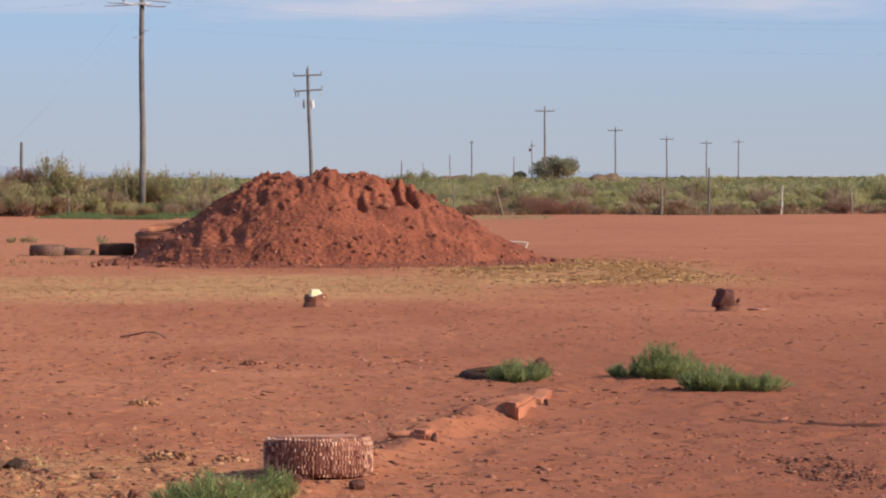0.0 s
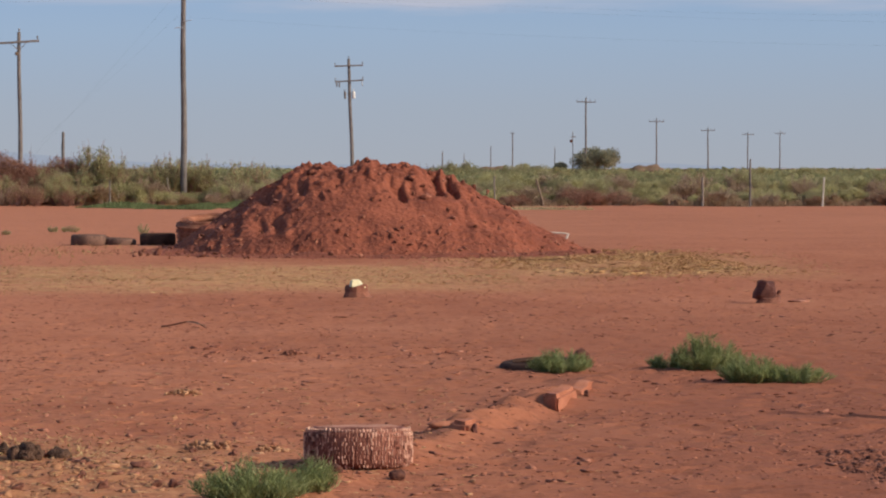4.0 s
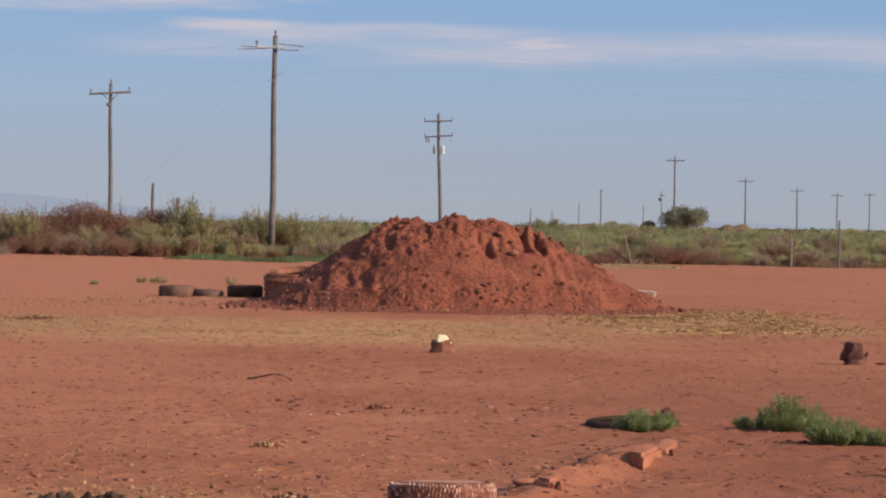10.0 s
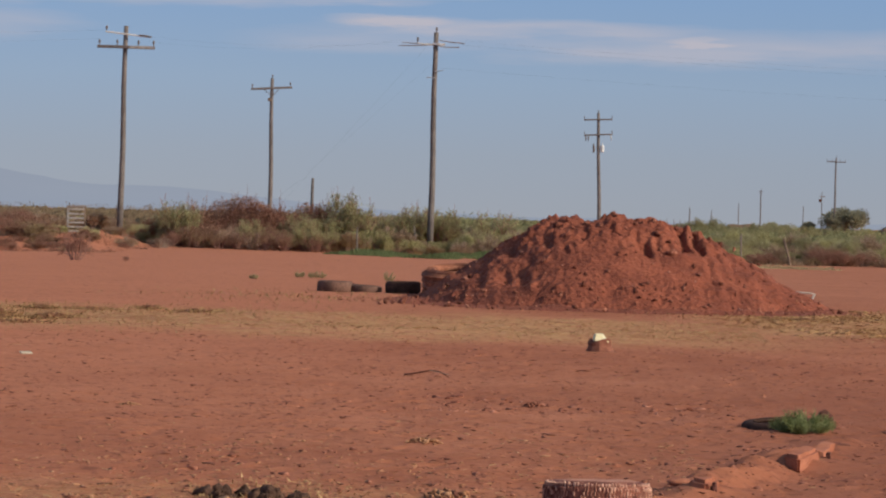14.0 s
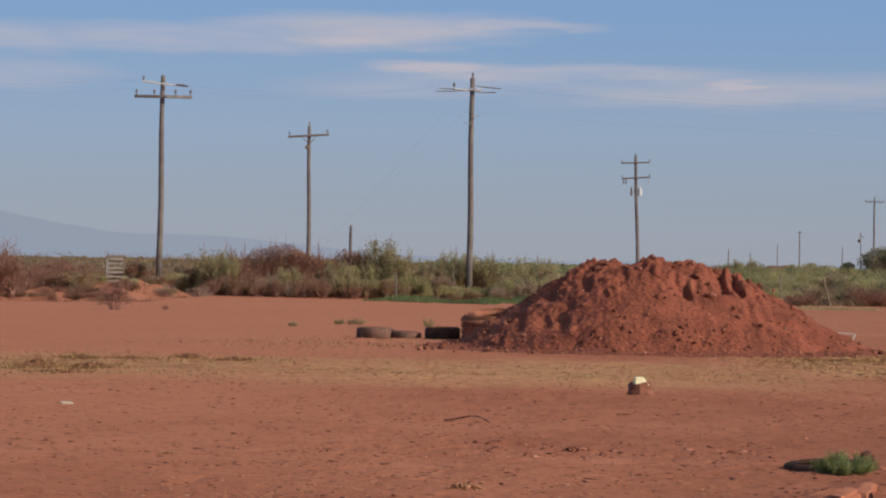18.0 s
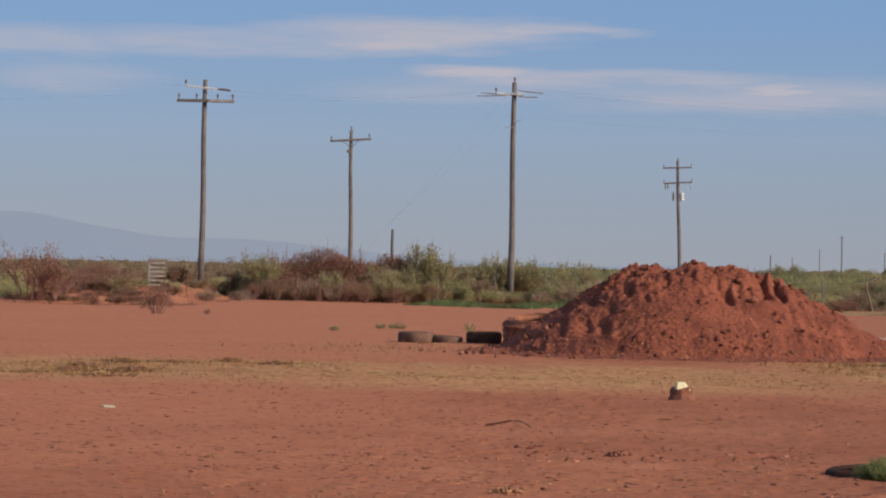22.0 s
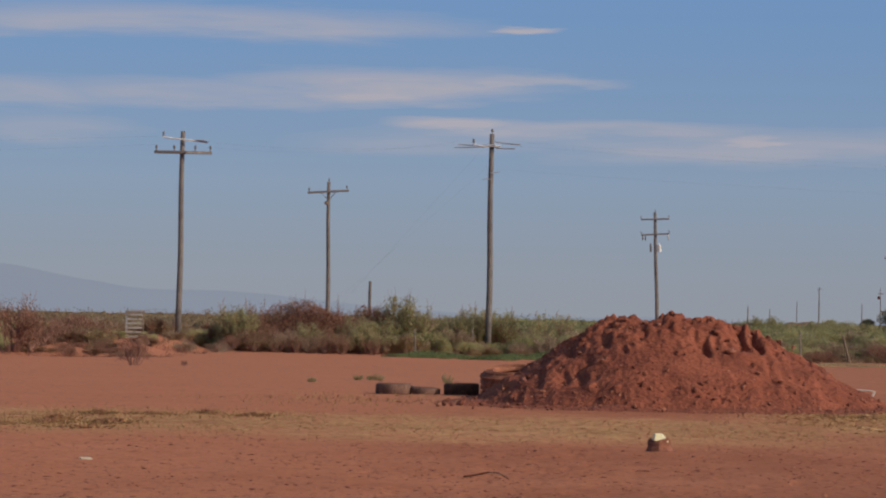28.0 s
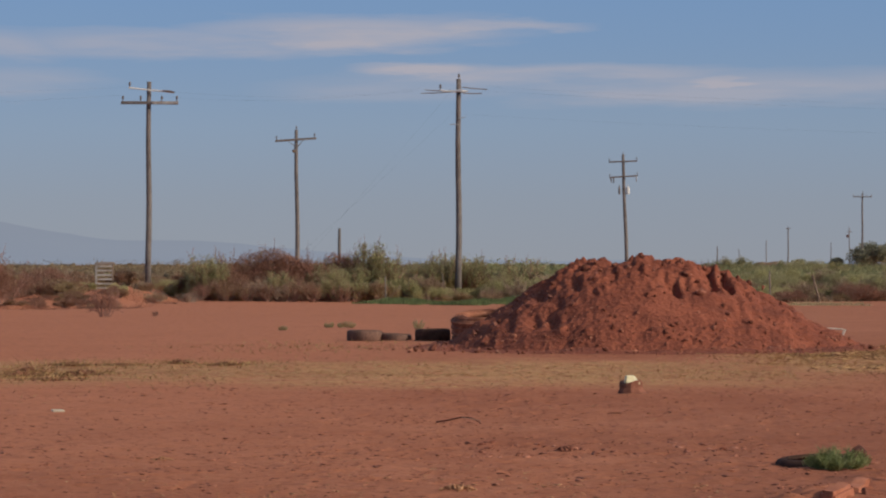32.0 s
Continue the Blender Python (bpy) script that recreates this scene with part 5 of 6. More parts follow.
post(-13.2, 129.3, 2.75, 0.072, M_WOOD, "thick dark post standing above the brush", (0, 0.5))
post(-10.6, 122.7, 1.1, 0.03, M_ARM, "greyish thin stake in the brush", (0, 0.5))


def slat_gate(x, y):
    z0 = gz(x, y) - 0.02
    root = thing("slatted_gate", x, y, z0, "old white-painted slatted gate standing in the brush", "gate", rz=4)
    for u in (-0.34, 0.34):
        part("upright", box(bmesh.new(), (0.07, 0.06, 1.15), pose(u, 0, 0.575), 0.006), M_PAINTED if u < 0 else M_POST, root)
    for k in range(6):
        zz = 0.12 + 0.18 * k
        part("slat", box(bmesh.new(), (0.66, 0.025, 0.075), pose(0, -0.035, zz, 0, 1.2 * math.sin(k * 2.1), 0), 0.005), M_PAINTED, root)
    part("top_rail", box(bmesh.new(), (0.80, 0.05, 0.10), pose(0.02, -0.04, 1.14, 0, -1.5, 0), 0.006), M_ARM, root)


slat_gate(-22.0, 120.6)


# ---- brush: shrubs built as a few kinds, then copied ----
def clump_points(q, n, centres, radii):
    k = q.integers(0, len(centres), n)
    d = q.normal(size=(n, 3))
    d /= np.linalg.norm(d, axis=1)[:, None]
    r = q.random(n) ** 0.45
    return centres[k] + d * (radii[k] * r)[:, None], d


def shrub_master(name, label, mat, seed, n=2600, leaf=(0.10, 0.045), spread=1.0, height=1.0, lumps=14, up=0.35, twigs=26, twig_up=0.18, category="bush"):
    """A shrub about 2 m across and 1 m high: forked stems and an uneven crown of many small leaves."""
    q = np.random.default_rng(seed)
    root = thing(name, 0, 0, 0, label, category, "shrubs at the yard's edge")
    a = q.random(lumps) * 6.283
    k = np.sqrt(q.random(lumps)) * 0.85
    hgt = (0.30 + 0.62 * (1 - k ** 2) * (0.6 + 0.55 * q.random(lumps))) * height
    C = np.stack([k * np.cos(a) * spread, k * np.sin(a) * spread, hgt * 0.8], -1)
    R = (0.20 + 0.20 * q.random(lumps)) * min(1.0, height + 0.1)
    P, D = clump_points(q, n, C, R)
    P[:, 2] = np.maximum(P[:, 2], 0.03)
    D = D + np.array([0, 0, up]) + 0.5 * q.normal(size=D.shape)
    V, F = blades(P, D, leaf[0] * (0.5 + q.random(n)), leaf[1] * (0.6 + 0.8 * q.random(n)))
    bm = bmesh.new()
    for i in range(twigs):
        c = C[i % lumps] + q.normal(size=3) * 0.12
        b = Vector((c[0] * 0.25, c[1] * 0.25, -0.05))
        t = Vector((c[0] * 1.1, c[1] * 1.1, c[2] + twig_up * height * (0.4 + q.random())))
        m = b.lerp(t, 0.5) + Vector(q.normal(size=3) * 0.06)
        tube(bm, [b, m, t], [0.022, 0.014, 0.006], 4, False)
        for s in range(2):
            e = m.lerp(t, 0.3 + 0.4 * s)
            tube(bm, [e, e + Vector((q.normal() * 0.15, q.normal() * 0.15, 0.12 + 0.15 * q.random()))], [0.01, 0.004], 3, False)
    part("woody_stem", bm, M_TWIG, root)
    part("foliage", mesh_np("foliage", V, F, mat), None, root)
    return root


GREEN = [shrub_master("bush", "olive green thorny bush with an uneven crown", M_LEAF, 100 + i, 8000, (0.06, 0.032), 1.0, 1.0, 15, 0.35, 26, 0.08) for i in range(3)]
SAGE = [shrub_master("bush", "dusty grey-green low bush", M_SAGE, 110 + i, 6500, (0.07, 0.026), 1.0, 0.8, 12, 0.8, 20, 0.02) for i in range(3)]
DRYB = [shrub_master("bush", "tan dry brush with bare twigs", M_DRY, 120 + i, 3000, (0.09, 0.018), 1.0, 0.85, 11, 0.9, 44, 0.35) for i in range(3)]
TWIGGY = [shrub_master("dead_bush", "grey leafless bush of bare twigs", M_DRY, 130 + i, 350, (0.10, 0.02), 1.05, 0.85, 12, 0.9, 70, 0.40) for i in range(2)]
REDB = [shrub_master("dead_bush", "reddish brown heap of dead tumbleweed", M_REDBRUSH, 140 + i, 6000, (0.08, 0.018), 1.1, 1.15, 18, 0.3, 40, 0.16) for i in range(2)]


def wispy_master(name, label, mat, seed, stems=11, leaves=1500, leaf=(0.06, 0.03), reach=1.0, fan=0.95):
    """An open shrub, about 2 m across and 1 m high to its crown: forked stems from one foot, thin tips, few leaves."""
    q = np.random.default_rng(seed)
    root = thing(name, 0, 0, 0, label, "bush", "shrubs at the yard's edge")
    bm = bmesh.new()
    P = []

    def grow(p, d, length, r, depth):
        mid = p + d * length * 0.5 + Vector(q.normal(size=3) * 0.05 * length)
        end = p + d * length + Vector(q.normal(size=3) * 0.06 * length)
        tube(bm, [p, mid, end], [r, r * 0.8, r * 0.55], 4, False)
        if depth < 3:
            P.extend(mid.lerp(end, q.random()) for _ in range(3) if depth > 0)
            for s in range(2 if depth else 3):
                e = (d + Vector(q.normal(size=3) * 0.42) + Vector((0, 0, 0.12))).normalized()
                grow(p.lerp(end, 0.55 + 0.45 * q.random()), e, length * (0.55 + 0.25 * q.random()), r * 0.66, depth + 1)
        else:
            P.extend(p.lerp(end, q.random()) for _ in range(2))
    for k in range(stems):
        a = q.random() * 6.283
        out = fan * (0.25 + 0.75 * q.random())
        d = Vector((math.cos(a) * out, math.sin(a) * out, 0.75 + 0.25 * q.random())).normalized()
        grow(Vector((0.14 * math.cos(a), 0.14 * math.sin(a), -0.05)), d, 0.46 * reach * (0.8 + 0.4 * q.random()), 0.019, 0)
    part("woody_stem", bm, M_REDTWIG, root)
    C = np.array([p[:] for p in P])
    C = C[q.integers(0, len(C), leaves)] + 0.045 * q.normal(size=(leaves, 3))
    keep = C[:, 2] < 0.98
    C = C[keep]
    n = len(C)
    V, F = blades(C, q.normal(size=(n, 3)) + np.array([0, 0, 0.4]), leaf[0] * (0.5 + q.random(n)), leaf[1] * (0.6 + 0.8 * q.random(n)))
    part("foliage", mesh_np("foliage", V, F, mat), None, root)
    return root


AIRY = [wispy_master("bush", "tall feathery olive green bush with upright twigs", M_AIRY, 170 + i, 22, 4600, (0.058, 0.026), 1.0, 0.95) for i in range(2)]
WISPY = [wispy_master("bush", "tall open shrub with thin bare tips and few brown leaves", M_BRUSHMIX, 150 + i, 20, 1900, (0.05, 0.02)) for i in range(2)]
SPRIG = [wispy_master("bush", "small fan-shaped shrub, reddish brown, alone on bare earth", M_REDBRUSH, 155, 20, 900, (0.07, 0.02), 1.0, 0.72)]
MIXB = [shrub_master("bush", "brown and olive half-dead brush", M_BRUSHMIX, 160 + i, 5200, (0.08, 0.03), 1.0, 0.9, 13, 0.5, 40, 0.25) for i in range(3)]
MASTERS = AIRY + GREEN + SAGE + DRYB + TWIGGY + REDB + WISPY + SPRIG + MIXB


def shrub(kinds, x, y, w, h, q):
    """Copies one of the kinds, w metres wide and h high, on the ground."""
    ob = kinds[int(q.integers(0, len(kinds)))]
    # the foot of each pole stands clear
    for px, py in ((-7.78, 126.5), (-20.91, 125.0)):
        if y < py + 0.6 and h > 0.45 and abs(x - px * y / py) < 0.42 * w + 0.15:
            return None
    m = pose(x, y, gz(x, y) - 0.03, 0, 0, q.random() * 360)
    c = copy_thing(ob, m)
    c.matrix_basis = m @ Matrix.Diagonal((w / 2, w / 2, h, 1))
    return c


q = np.random.default_rng(55)
# the tall brush round the post and the red heap
for x, y, w, h, kind in [(-18.3, 124.2, 2.4, 1.95, AIRY), (-18.5, 124.8, 2.0, 1.7, GREEN), (-19.3, 125.2, 1.6, 1.0, MIXB), (-18.0, 123.6, 1.9, 1.1, WISPY), (-17.3, 123.2, 1.8, 0.9, MIXB), (-16.6, 123.4, 1.8, 1.25, WISPY), (-15.8, 123.0, 1.8, 0.95, DRYB), (-15.1, 123.6, 1.8, 1.3, AIRY), (-14.3, 123.3, 1.9, 1.2, WISPY), (-13.4, 124.4, 2.0, 1.55, AIRY), (-12.8, 123.5, 2.0, 1.2, AIRY), (-13.5, 126.6, 1.8, 1.75, AIRY), (-19.9, 123.0, 1.5, 0.9, MIXB),
                         (-12.9, 126.3, 2.2, 1.6, REDB), (-12.4, 125.4, 2.2, 1.6, AIRY), (-11.7, 126.2, 2.7, 2.4, AIRY), (-10.8, 126.0, 2.1, 2.0, AIRY), (-10.0, 125.0, 2.3, 1.25, SAGE), (-9.2, 127.3, 2.4, 1.55, AIRY), (-8.9, 124.6, 1.9, 0.9, SAGE), (-8.5, 127.5, 2.6, 1.8, AIRY), (-7.4, 127.7, 2.4, 1.7, AIRY), (-7.9, 128.3, 2.6, 1.8, AIRY),
                         (-6.7, 126.6, 2.4, 1.6, AIRY), (-6.0, 124.8, 2.2, 1.0, SAGE), (-5.2, 127.5, 2.6, 1.6, AIRY), (-4.2, 125.4, 2.2, 1.15, SAGE), (-5.2, 123.6, 1.8, 0.8, DRYB), (-8.2, 123.6, 1.6, 0.7, SAGE), (-6.3, 123.4, 1.6, 0.6, DRYB), (-12.0, 123.2, 2.0, 1.0, AIRY), (-11.0, 123.6, 1.8, 0.9, MIXB), (-7.2, 124.0, 1.6, 0.7, DRYB),
                         (-16.4, 126.8, 1.6, 2.2, WISPY), (-15.3, 126.8, 1.6, 2.25, WISPY), (-17.9, 126.8, 1.4, 2.1, WISPY), (-14.2, 126.8, 1.5, 2.1, WISPY), (-16.0, 122.9, 1.5, 0.75, TWIGGY), (-14.9, 122.8, 1.4, 0.7, TWIGGY), (-20.3, 123.6, 1.5, 0.8, MIXB), (-17.2, 122.7, 1.3, 0.9, WISPY), (-16.3, 122.4, 1.2, 0.85, WISPY), (-15.5, 122.6, 1.3, 0.9, WISPY), (-14.5, 122.5, 1.2, 0.85, WISPY), (-13.6, 122.5, 1.2, 0.95, WISPY), (-18.4, 122.6, 1.2, 0.8, WISPY), (-12.4, 122.6, 1.1, 0.8, WISPY)]:
    shrub(kind, x, y, w, h, q)


for x, y, w, h, kind in [(-7.2, 125.6, 1.4, 0.62, SAGE), (-8.0, 125.9, 1.3, 0.62, SAGE), (-7.5, 124.9, 1.3, 0.5, SAGE), (-8.1, 125.2, 1.1, 0.55, DRYB), (-7.7, 123.9, 1.5, 0.42, MIXB), (-20.5, 123.4, 1.2, 0.42, MIXB), (-21.0, 123.9, 1.1, 0.4, DRYB)]:
    c = copy_thing(kind[0], pose(x, y, gz(x, y) - 0.03))
    c.matrix_basis = pose(x, y, gz(x, y) - 0.03, 0, 0, 70 * x) @ Matrix.Diagonal((w / 2, w / 2, h, 1))


def dead_heap(x, y, w, d, h, n, label, seed):
    """A rounded tangle of dead tumbleweed: short stiff twigs crossing one another."""
    q = np.random.default_rng(seed)
    root = thing("dead_heap", x, y, gz(x, y) - 0.05, label, "dead brush")
    u = q.normal(size=(n, 3))
    u /= np.linalg.norm(u, axis=1)[:, None]
    u[:, 2] = np.abs(u[:, 2])
    rr = (0.72 + 0.28 * q.random(n) ** 0.6) * (1 + 0.34 * fbm(u[:, 0] * 2.2 + seed, u[:, 1] * 2.2, 3))
    P = u * np.array([w / 2, d / 2, h]) * rr[:, None]
    V, F = blades(P, q.normal(size=(n, 3)), 0.10 + 0.16 * q.random(n), 0.014 + 0.016 * q.random(n))
    part("tangle", mesh_np("tangle", V, F, M_REDBRUSH), None, root)
    for k in range(22):
        bm = bmesh.new()
        a = q.random() * 6.283
        b = Vector((math.cos(a) * w * 0.36, math.sin(a) * d * 0.36, 0.1 + 0.5 * h * q.random()))
        e = b + Vector((math.cos(a) * 0.5, math.sin(a) * 0.5, -0.3 + 0.7 * q.random()))
        tube(bm, [b, b.lerp(e, 0.5) + Vector(q.normal(size=3) * 0.06), e], [0.03, 0.022, 0.01], 5)
        part("dead_branch", bm, M_TWIG, root, "grey dead branch")


dead_heap(-15.4, 125.2, 5.8, 2.4, 1.92, 22000, "rounded heap of reddish brown dead tumbleweed", 3)
dead_heap(-12.6, 126.6, 2.4, 1.8, 1.95, 6000, "smaller heap of reddish brown dead tumbleweed", 4)
# open shrubs on the bank at the end of the yard
for x, y, w, h, kind in [(-24.0, 106.6, 3.0, 2.2, WISPY), (-23.2, 107.2, 2.0, 1.7, WISPY), (-25.2, 109.2, 1.6, 0.7, SAGE), (-26.2, 111.5, 2.2, 0.8, SAGE), (-27.6, 112.5, 2.2, 1.3, WISPY), (-27.0, 114.5, 2.4, 1.0, SAGE), (-29.6, 115.0, 2.6, 1.1, MIXB), (-30.8, 113.0, 2.4, 1.2, WISPY), (-31.8, 115.5, 2.4, 1.0, SAGE),
                         (-22.6, 116.2, 1.5, 0.7, MIXB), (-21.9, 114.0, 0.9, 0.5, WISPY), (-20.6, 116.0, 1.0, 0.4, MIXB), (-23.6, 117.0, 1.8, 0.8, REDB), (-25.0, 117.0, 2.0, 0.8, MIXB), (-26.4, 118.0, 2.2, 0.9, SAGE), (-21.2, 119.0, 1.2, 0.5, SAGE), (-19.6, 119.5, 1.3, 0.45, DRYB),
                         (-22.6, 119.6, 1.0, 0.5, SAGE), (-20.6, 121.5, 1.6, 0.65, MIXB), (-23.6, 119.6, 1.5, 0.7, MIXB), (-18.6, 121.0, 1.2, 0.5, TWIGGY)]:
    shrub(kind, x, y, w, h, q)
# two small shrubs alone on the bare yard before it
for x, y, w, h in ((-16.38, 89.8, 1.5, 0.92), (-14.9, 90.3, 0.34, 0.2)):
    copy_thing(SPRIG[0], pose(x, y, gz(x, y) - 0.03)).matrix_basis = pose(x, y, gz(x, y) - 0.03, 0, 0, 40) @ Matrix.Diagonal((w / 2, w / 2, h, 1))
# the bank is overgrown with low brown brush
for k in range(50):
    x = -34.0 + 15.0 * q.random()
    y = 112.5 + 11.5 * q.random()
    if x > -21.0 and y < 118.0 or x + 26.4 > (y - 106) * 0.6 or abs(x + 22.0 * y / 120.6) < 1.3:
        continue
    shrub([WISPY, REDB, WISPY, MIXB, REDB][k % 5], x, y, 1.3 + 1.2 * q.random(), 0.45 + 0.45 * q.random(), q)
# low dead bits on the bank
for k in range(34):
    shrub([WISPY, MIXB, REDB][k % 3], -25.5 + 6.5 * q.random(), 106 + 11 * q.random(), 0.5 + 0.6 * q.random(), 0.2 + 0.26 * q.random(), q)
# the scrub along the far edge
x = -34.0
while x < 27:
    for row in range(3):
        y = 124.5 + row * 2.6 + q.random() * 1.6 - (1.2 if x > 3 else 0)
        left = x < -3
        if x < -20:
            kinds, h = [MIXB, SAGE, DRYB, SAGE, MIXB][int(q.integers(0, 5))], 0.55 + 0.3 * q.random()
        elif left:
            kinds, h = [AIRY, SAGE, SAGE, DRYB][int(q.integers(0, 4))], 0.8 + 0.4 * q.random()
        else:
            kinds, h = [SAGE, SAGE, GREEN, DRYB, SAGE][int(q.integers(0, 5))], (0.62 + 0.18 * row + 0.3 * q.random())
        shrub(kinds, x + q.random() * 0.9, y, 1.5 + 0.9 * q.random(), h, q)
    if x > 2.5:
        shrub([MIXB, DRYB, REDB, MIXB][int(q.integers(0, 4))], x + q.random(), 121.9 + 0.8 * q.random(), 1.1 + 0.6 * q.random(), 0.38 + 0.22 * q.random(), q)
    x += 1.15
# single bushes that stand above the scrub farther off
for x, y, w, h in ((5.8, 215.0, 2.4, 1.5), (6.9, 216.0, 2.6, 1.55), (10.4, 215.0, 1.5, 1.5), (11.9, 215.0, 2.8, 1.45), (12.8, 232.0, 3.4, 1.65), (8.2, 215.0, 2.4, 1.2), (15.4, 236.0, 2.2, 1.45), (19.6, 236.0, 3.0, 1.4), (24.0, 232.0, 3.6, 1.3), (31.0, 235.0, 3.4, 1.5), (36.0, 240.0, 3.4, 1.5)):
    shrub(GREEN if x < 14 else SAGE, x, y, w, h, q)
shrub(REDB, 8.9, 122.3, 1.7, 0.75, q)
shrub(REDB, 8.5, 122.2, 1.3, 0.6, q)
shrub(REDB, 9.4, 122.6, 1.2, 0.55, q)
for m in MASTERS:
    for o in (*m.children_recursive, m):
        bpy.data.objects.remove(o)


# ---- wide scrub plain behind: too much to count ----
def far_scrub():
    q = np.random.default_rng(77)
    pieces = []
    n = 9000
    y = 132 + 900 * q.random(n) ** 2.0
    x = (q.random(n) * 2 - 1) * (y * 0.29 + 4)
    w = (0.8 + 0.9 * q.random(n)) * (1 + y / 500)
    h = np.minimum(0.5 + 0.6 * q.random(n) ** 1.5 + 0.25 * (x / y < -0.03), 1.35) * np.where(y > 300, 0.9, 1.0) * (1 + 0.7 * vnoise(x * 0.16, y * 0.02))
    z = ground_z(x, y)
    per = 95
    k = np.repeat(np.arange(n), per)
    d = q.normal(size=(len(k), 3))
    d /= np.linalg.norm(d, axis=1)[:, None]
    P = np.stack([x[k] + d[:, 0] * w[k] * 0.5, y[k] + d[:, 1] * w[k] * 0.5, z[k] + np.abs(d[:, 2]) * h[k] * (0.62 + 0.38 * q.random(len(k)))], -1)
    s = 0.05 + 0.045 * w[k]
    s = s * 0.8
    V, F = blades(P, d + np.array([0, 0, 0.1]) + 0.9 * q.normal(size=d.shape), s * (0.7 + 0.6 * q.random(len(k))), s * 0.5)
    dry = x / y < -0.105 + 0.05 * q.random(n)
    for nm, sel, mat, lab in (("scrub_plain", ~dry, M_FAR, "wide plain of low grey-green scrub"), ("dry_scrub_plain", dry, M_FARDRY, "plain of low brown and olive dry scrub")):
        leaf = np.repeat(sel[k], 3)
        A = V[leaf]
        C, G = scatter_lumps(np.stack([x, y, z + 0.16 * h], -1)[sel], w[sel] * 0.78, 0.72)
        A, B = join_np([(A, np.arange(len(A)).reshape(-1, 3)), (C, G)])
        tagged(new(nm, mesh_np(nm, A, B, mat)), lab, "scrub", kind="stuff")


far_scrub()


def edge_weeds():
    """The green strip of low weeds where the yard meets the brush, and the dry grass beside it."""
    q = np.random.default_rng(78)
    for nm, mat, lab, n, xa, xb, ya, yb, hh in (("green_strip", M_STRIP, "strip of green low weeds along the brush", 60000, -14.5, -1.5, 113.0, 123.0, 0.16), ("dry_grass", M_DRY, "thin tan grass at the yard's edge", 14000, 2.0, 27.0, 121.2, 124.5, 0.28), ("dry_grass", M_DRY, "sparse dry grass on the bank", 2600, -33.0, -19.5, 116.0, 123.5, 0.16), ("green_strip", M_DULL_WEED, "thin dull green weeds in the bare yard", 2600, 3.2, 8.6, 111.0, 116.5, 0.12)):
        x = xa + (xb - xa) * q.random(n)
        y = ya + (yb - ya) * q.random(n)
        keep = vnoise(x * 0.5, y * 0.35) + 0.25 * (y - (ya + yb) / 2) / (yb - ya) > (-0.32 - 0.02 * (x + 8) + 0.45 * (y < 115.5 + 1.1 * np.maximum(-x - 9.5, 0)) if hh == 0.16 and mat == M_STRIP else -0.12)
        x, y = x[keep], y[keep]
        m = len(x)
        tall = 1.0
        if mat == M_STRIP:
            patch = fbm(x * 0.8 + 8, y * 0.22, 3) + 0.5 * sm((y - 113) / 9.0) - 0.22 * np.maximum(-x - 9.2, 0)
            x, y, patch = x[patch > 0.06], y[patch > 0.06], patch[patch > 0.06]
            m = len(x)
            tall = 0.45 + 2.3 * np.minimum(patch - 0.06, 0.5)
        P = np.stack([x, y, ground_z(x, y) - 0.01], -1)
        D = np.stack([q.normal(size=m) * 0.5, q.normal(size=m) * 0.5, np.ones(m)], -1)
        V, F = blades(P, D, hh * tall * (0.5 + 0.8 * q.random(m)), 0.02 + 0.025 * q.random(m))
        tagged(new(nm, mesh_np(nm, V, F, mat)), lab, "grass", kind="stuff")


edge_weeds()


# ---- far trees, a far heap ----
def far_tree(x, y, w, h, label, seed):
    q = np.random.default_rng(seed)
    z0 = gz(x, y)
    root = thing("tree", x, y, z0, label, "tree")
    bm = bmesh.new()
    tube(bm, [(0, 0, -0.1), (0.1, 0, h * 0.3), (0.0, 0, h * 0.6)], [0.25, 0.18, 0.1], 8)
    for a in range(5):
        t = a * 1.26
        tube(bm, [(0.08, 0, h * 0.28), (w * 0.2 * math.cos(t), w * 0.2 * math.sin(t), h * 0.5), (w * 0.36 * math.cos(t), w * 0.36 * math.sin(t), h * 0.72)], [0.13, 0.09, 0.04], 5)
    part("trunk", bm, M_TWIG, root)
    n = 9000
    L = 26
    a = q.random(L) * 6.283
    k = np.sqrt(q.random(L)) * 0.42 * w
    C = np.stack([k * np.cos(a), k * np.sin(a), h * (0.36 + 0.40 * q.random(L) * (1 - (k / w) ** 2))], -1)
    P, D = clump_points(q, n, C, (0.12 + 0.08 * q.random(L)) * w)
    V, F = blades(P, D + np.array([0, 0, 0.3]), 0.26 * (0.6 + 0.8 * q.random(n)), 0.16 * (0.6 + 0.8 * q.random(n)))
    V[:, 2] = np.maximum(V[:, 2], 0.05)
    part("crown", mesh_np("crown", V, F, M_FARTREE), None, root)


far_tree(30.0, 388.0, 6.0, 3.9, "broad dark green tree standing alone in the scrub", 5)
far_tree(25.4, 389.0, 1.5, 1.9, "small dark bushy tree in the scrub", 6)
V, F = rock_shape(91, 0.55, 3)
for x, y, s in ((44.6, 470.0, (4.4, 3.5, 2.1)), (27.5, 640.0, (6.0, 5.0, 1.9))):
    ob = new("earth_rise", mesh_np("earth_rise", V * np.array(s), F, M_FARSOIL, True))
    ob.matrix_basis = pose(x, y, gz(x, y) + 0.4)
    tagged(ob, "low brown rise of earth far off in the scrub", "mound")


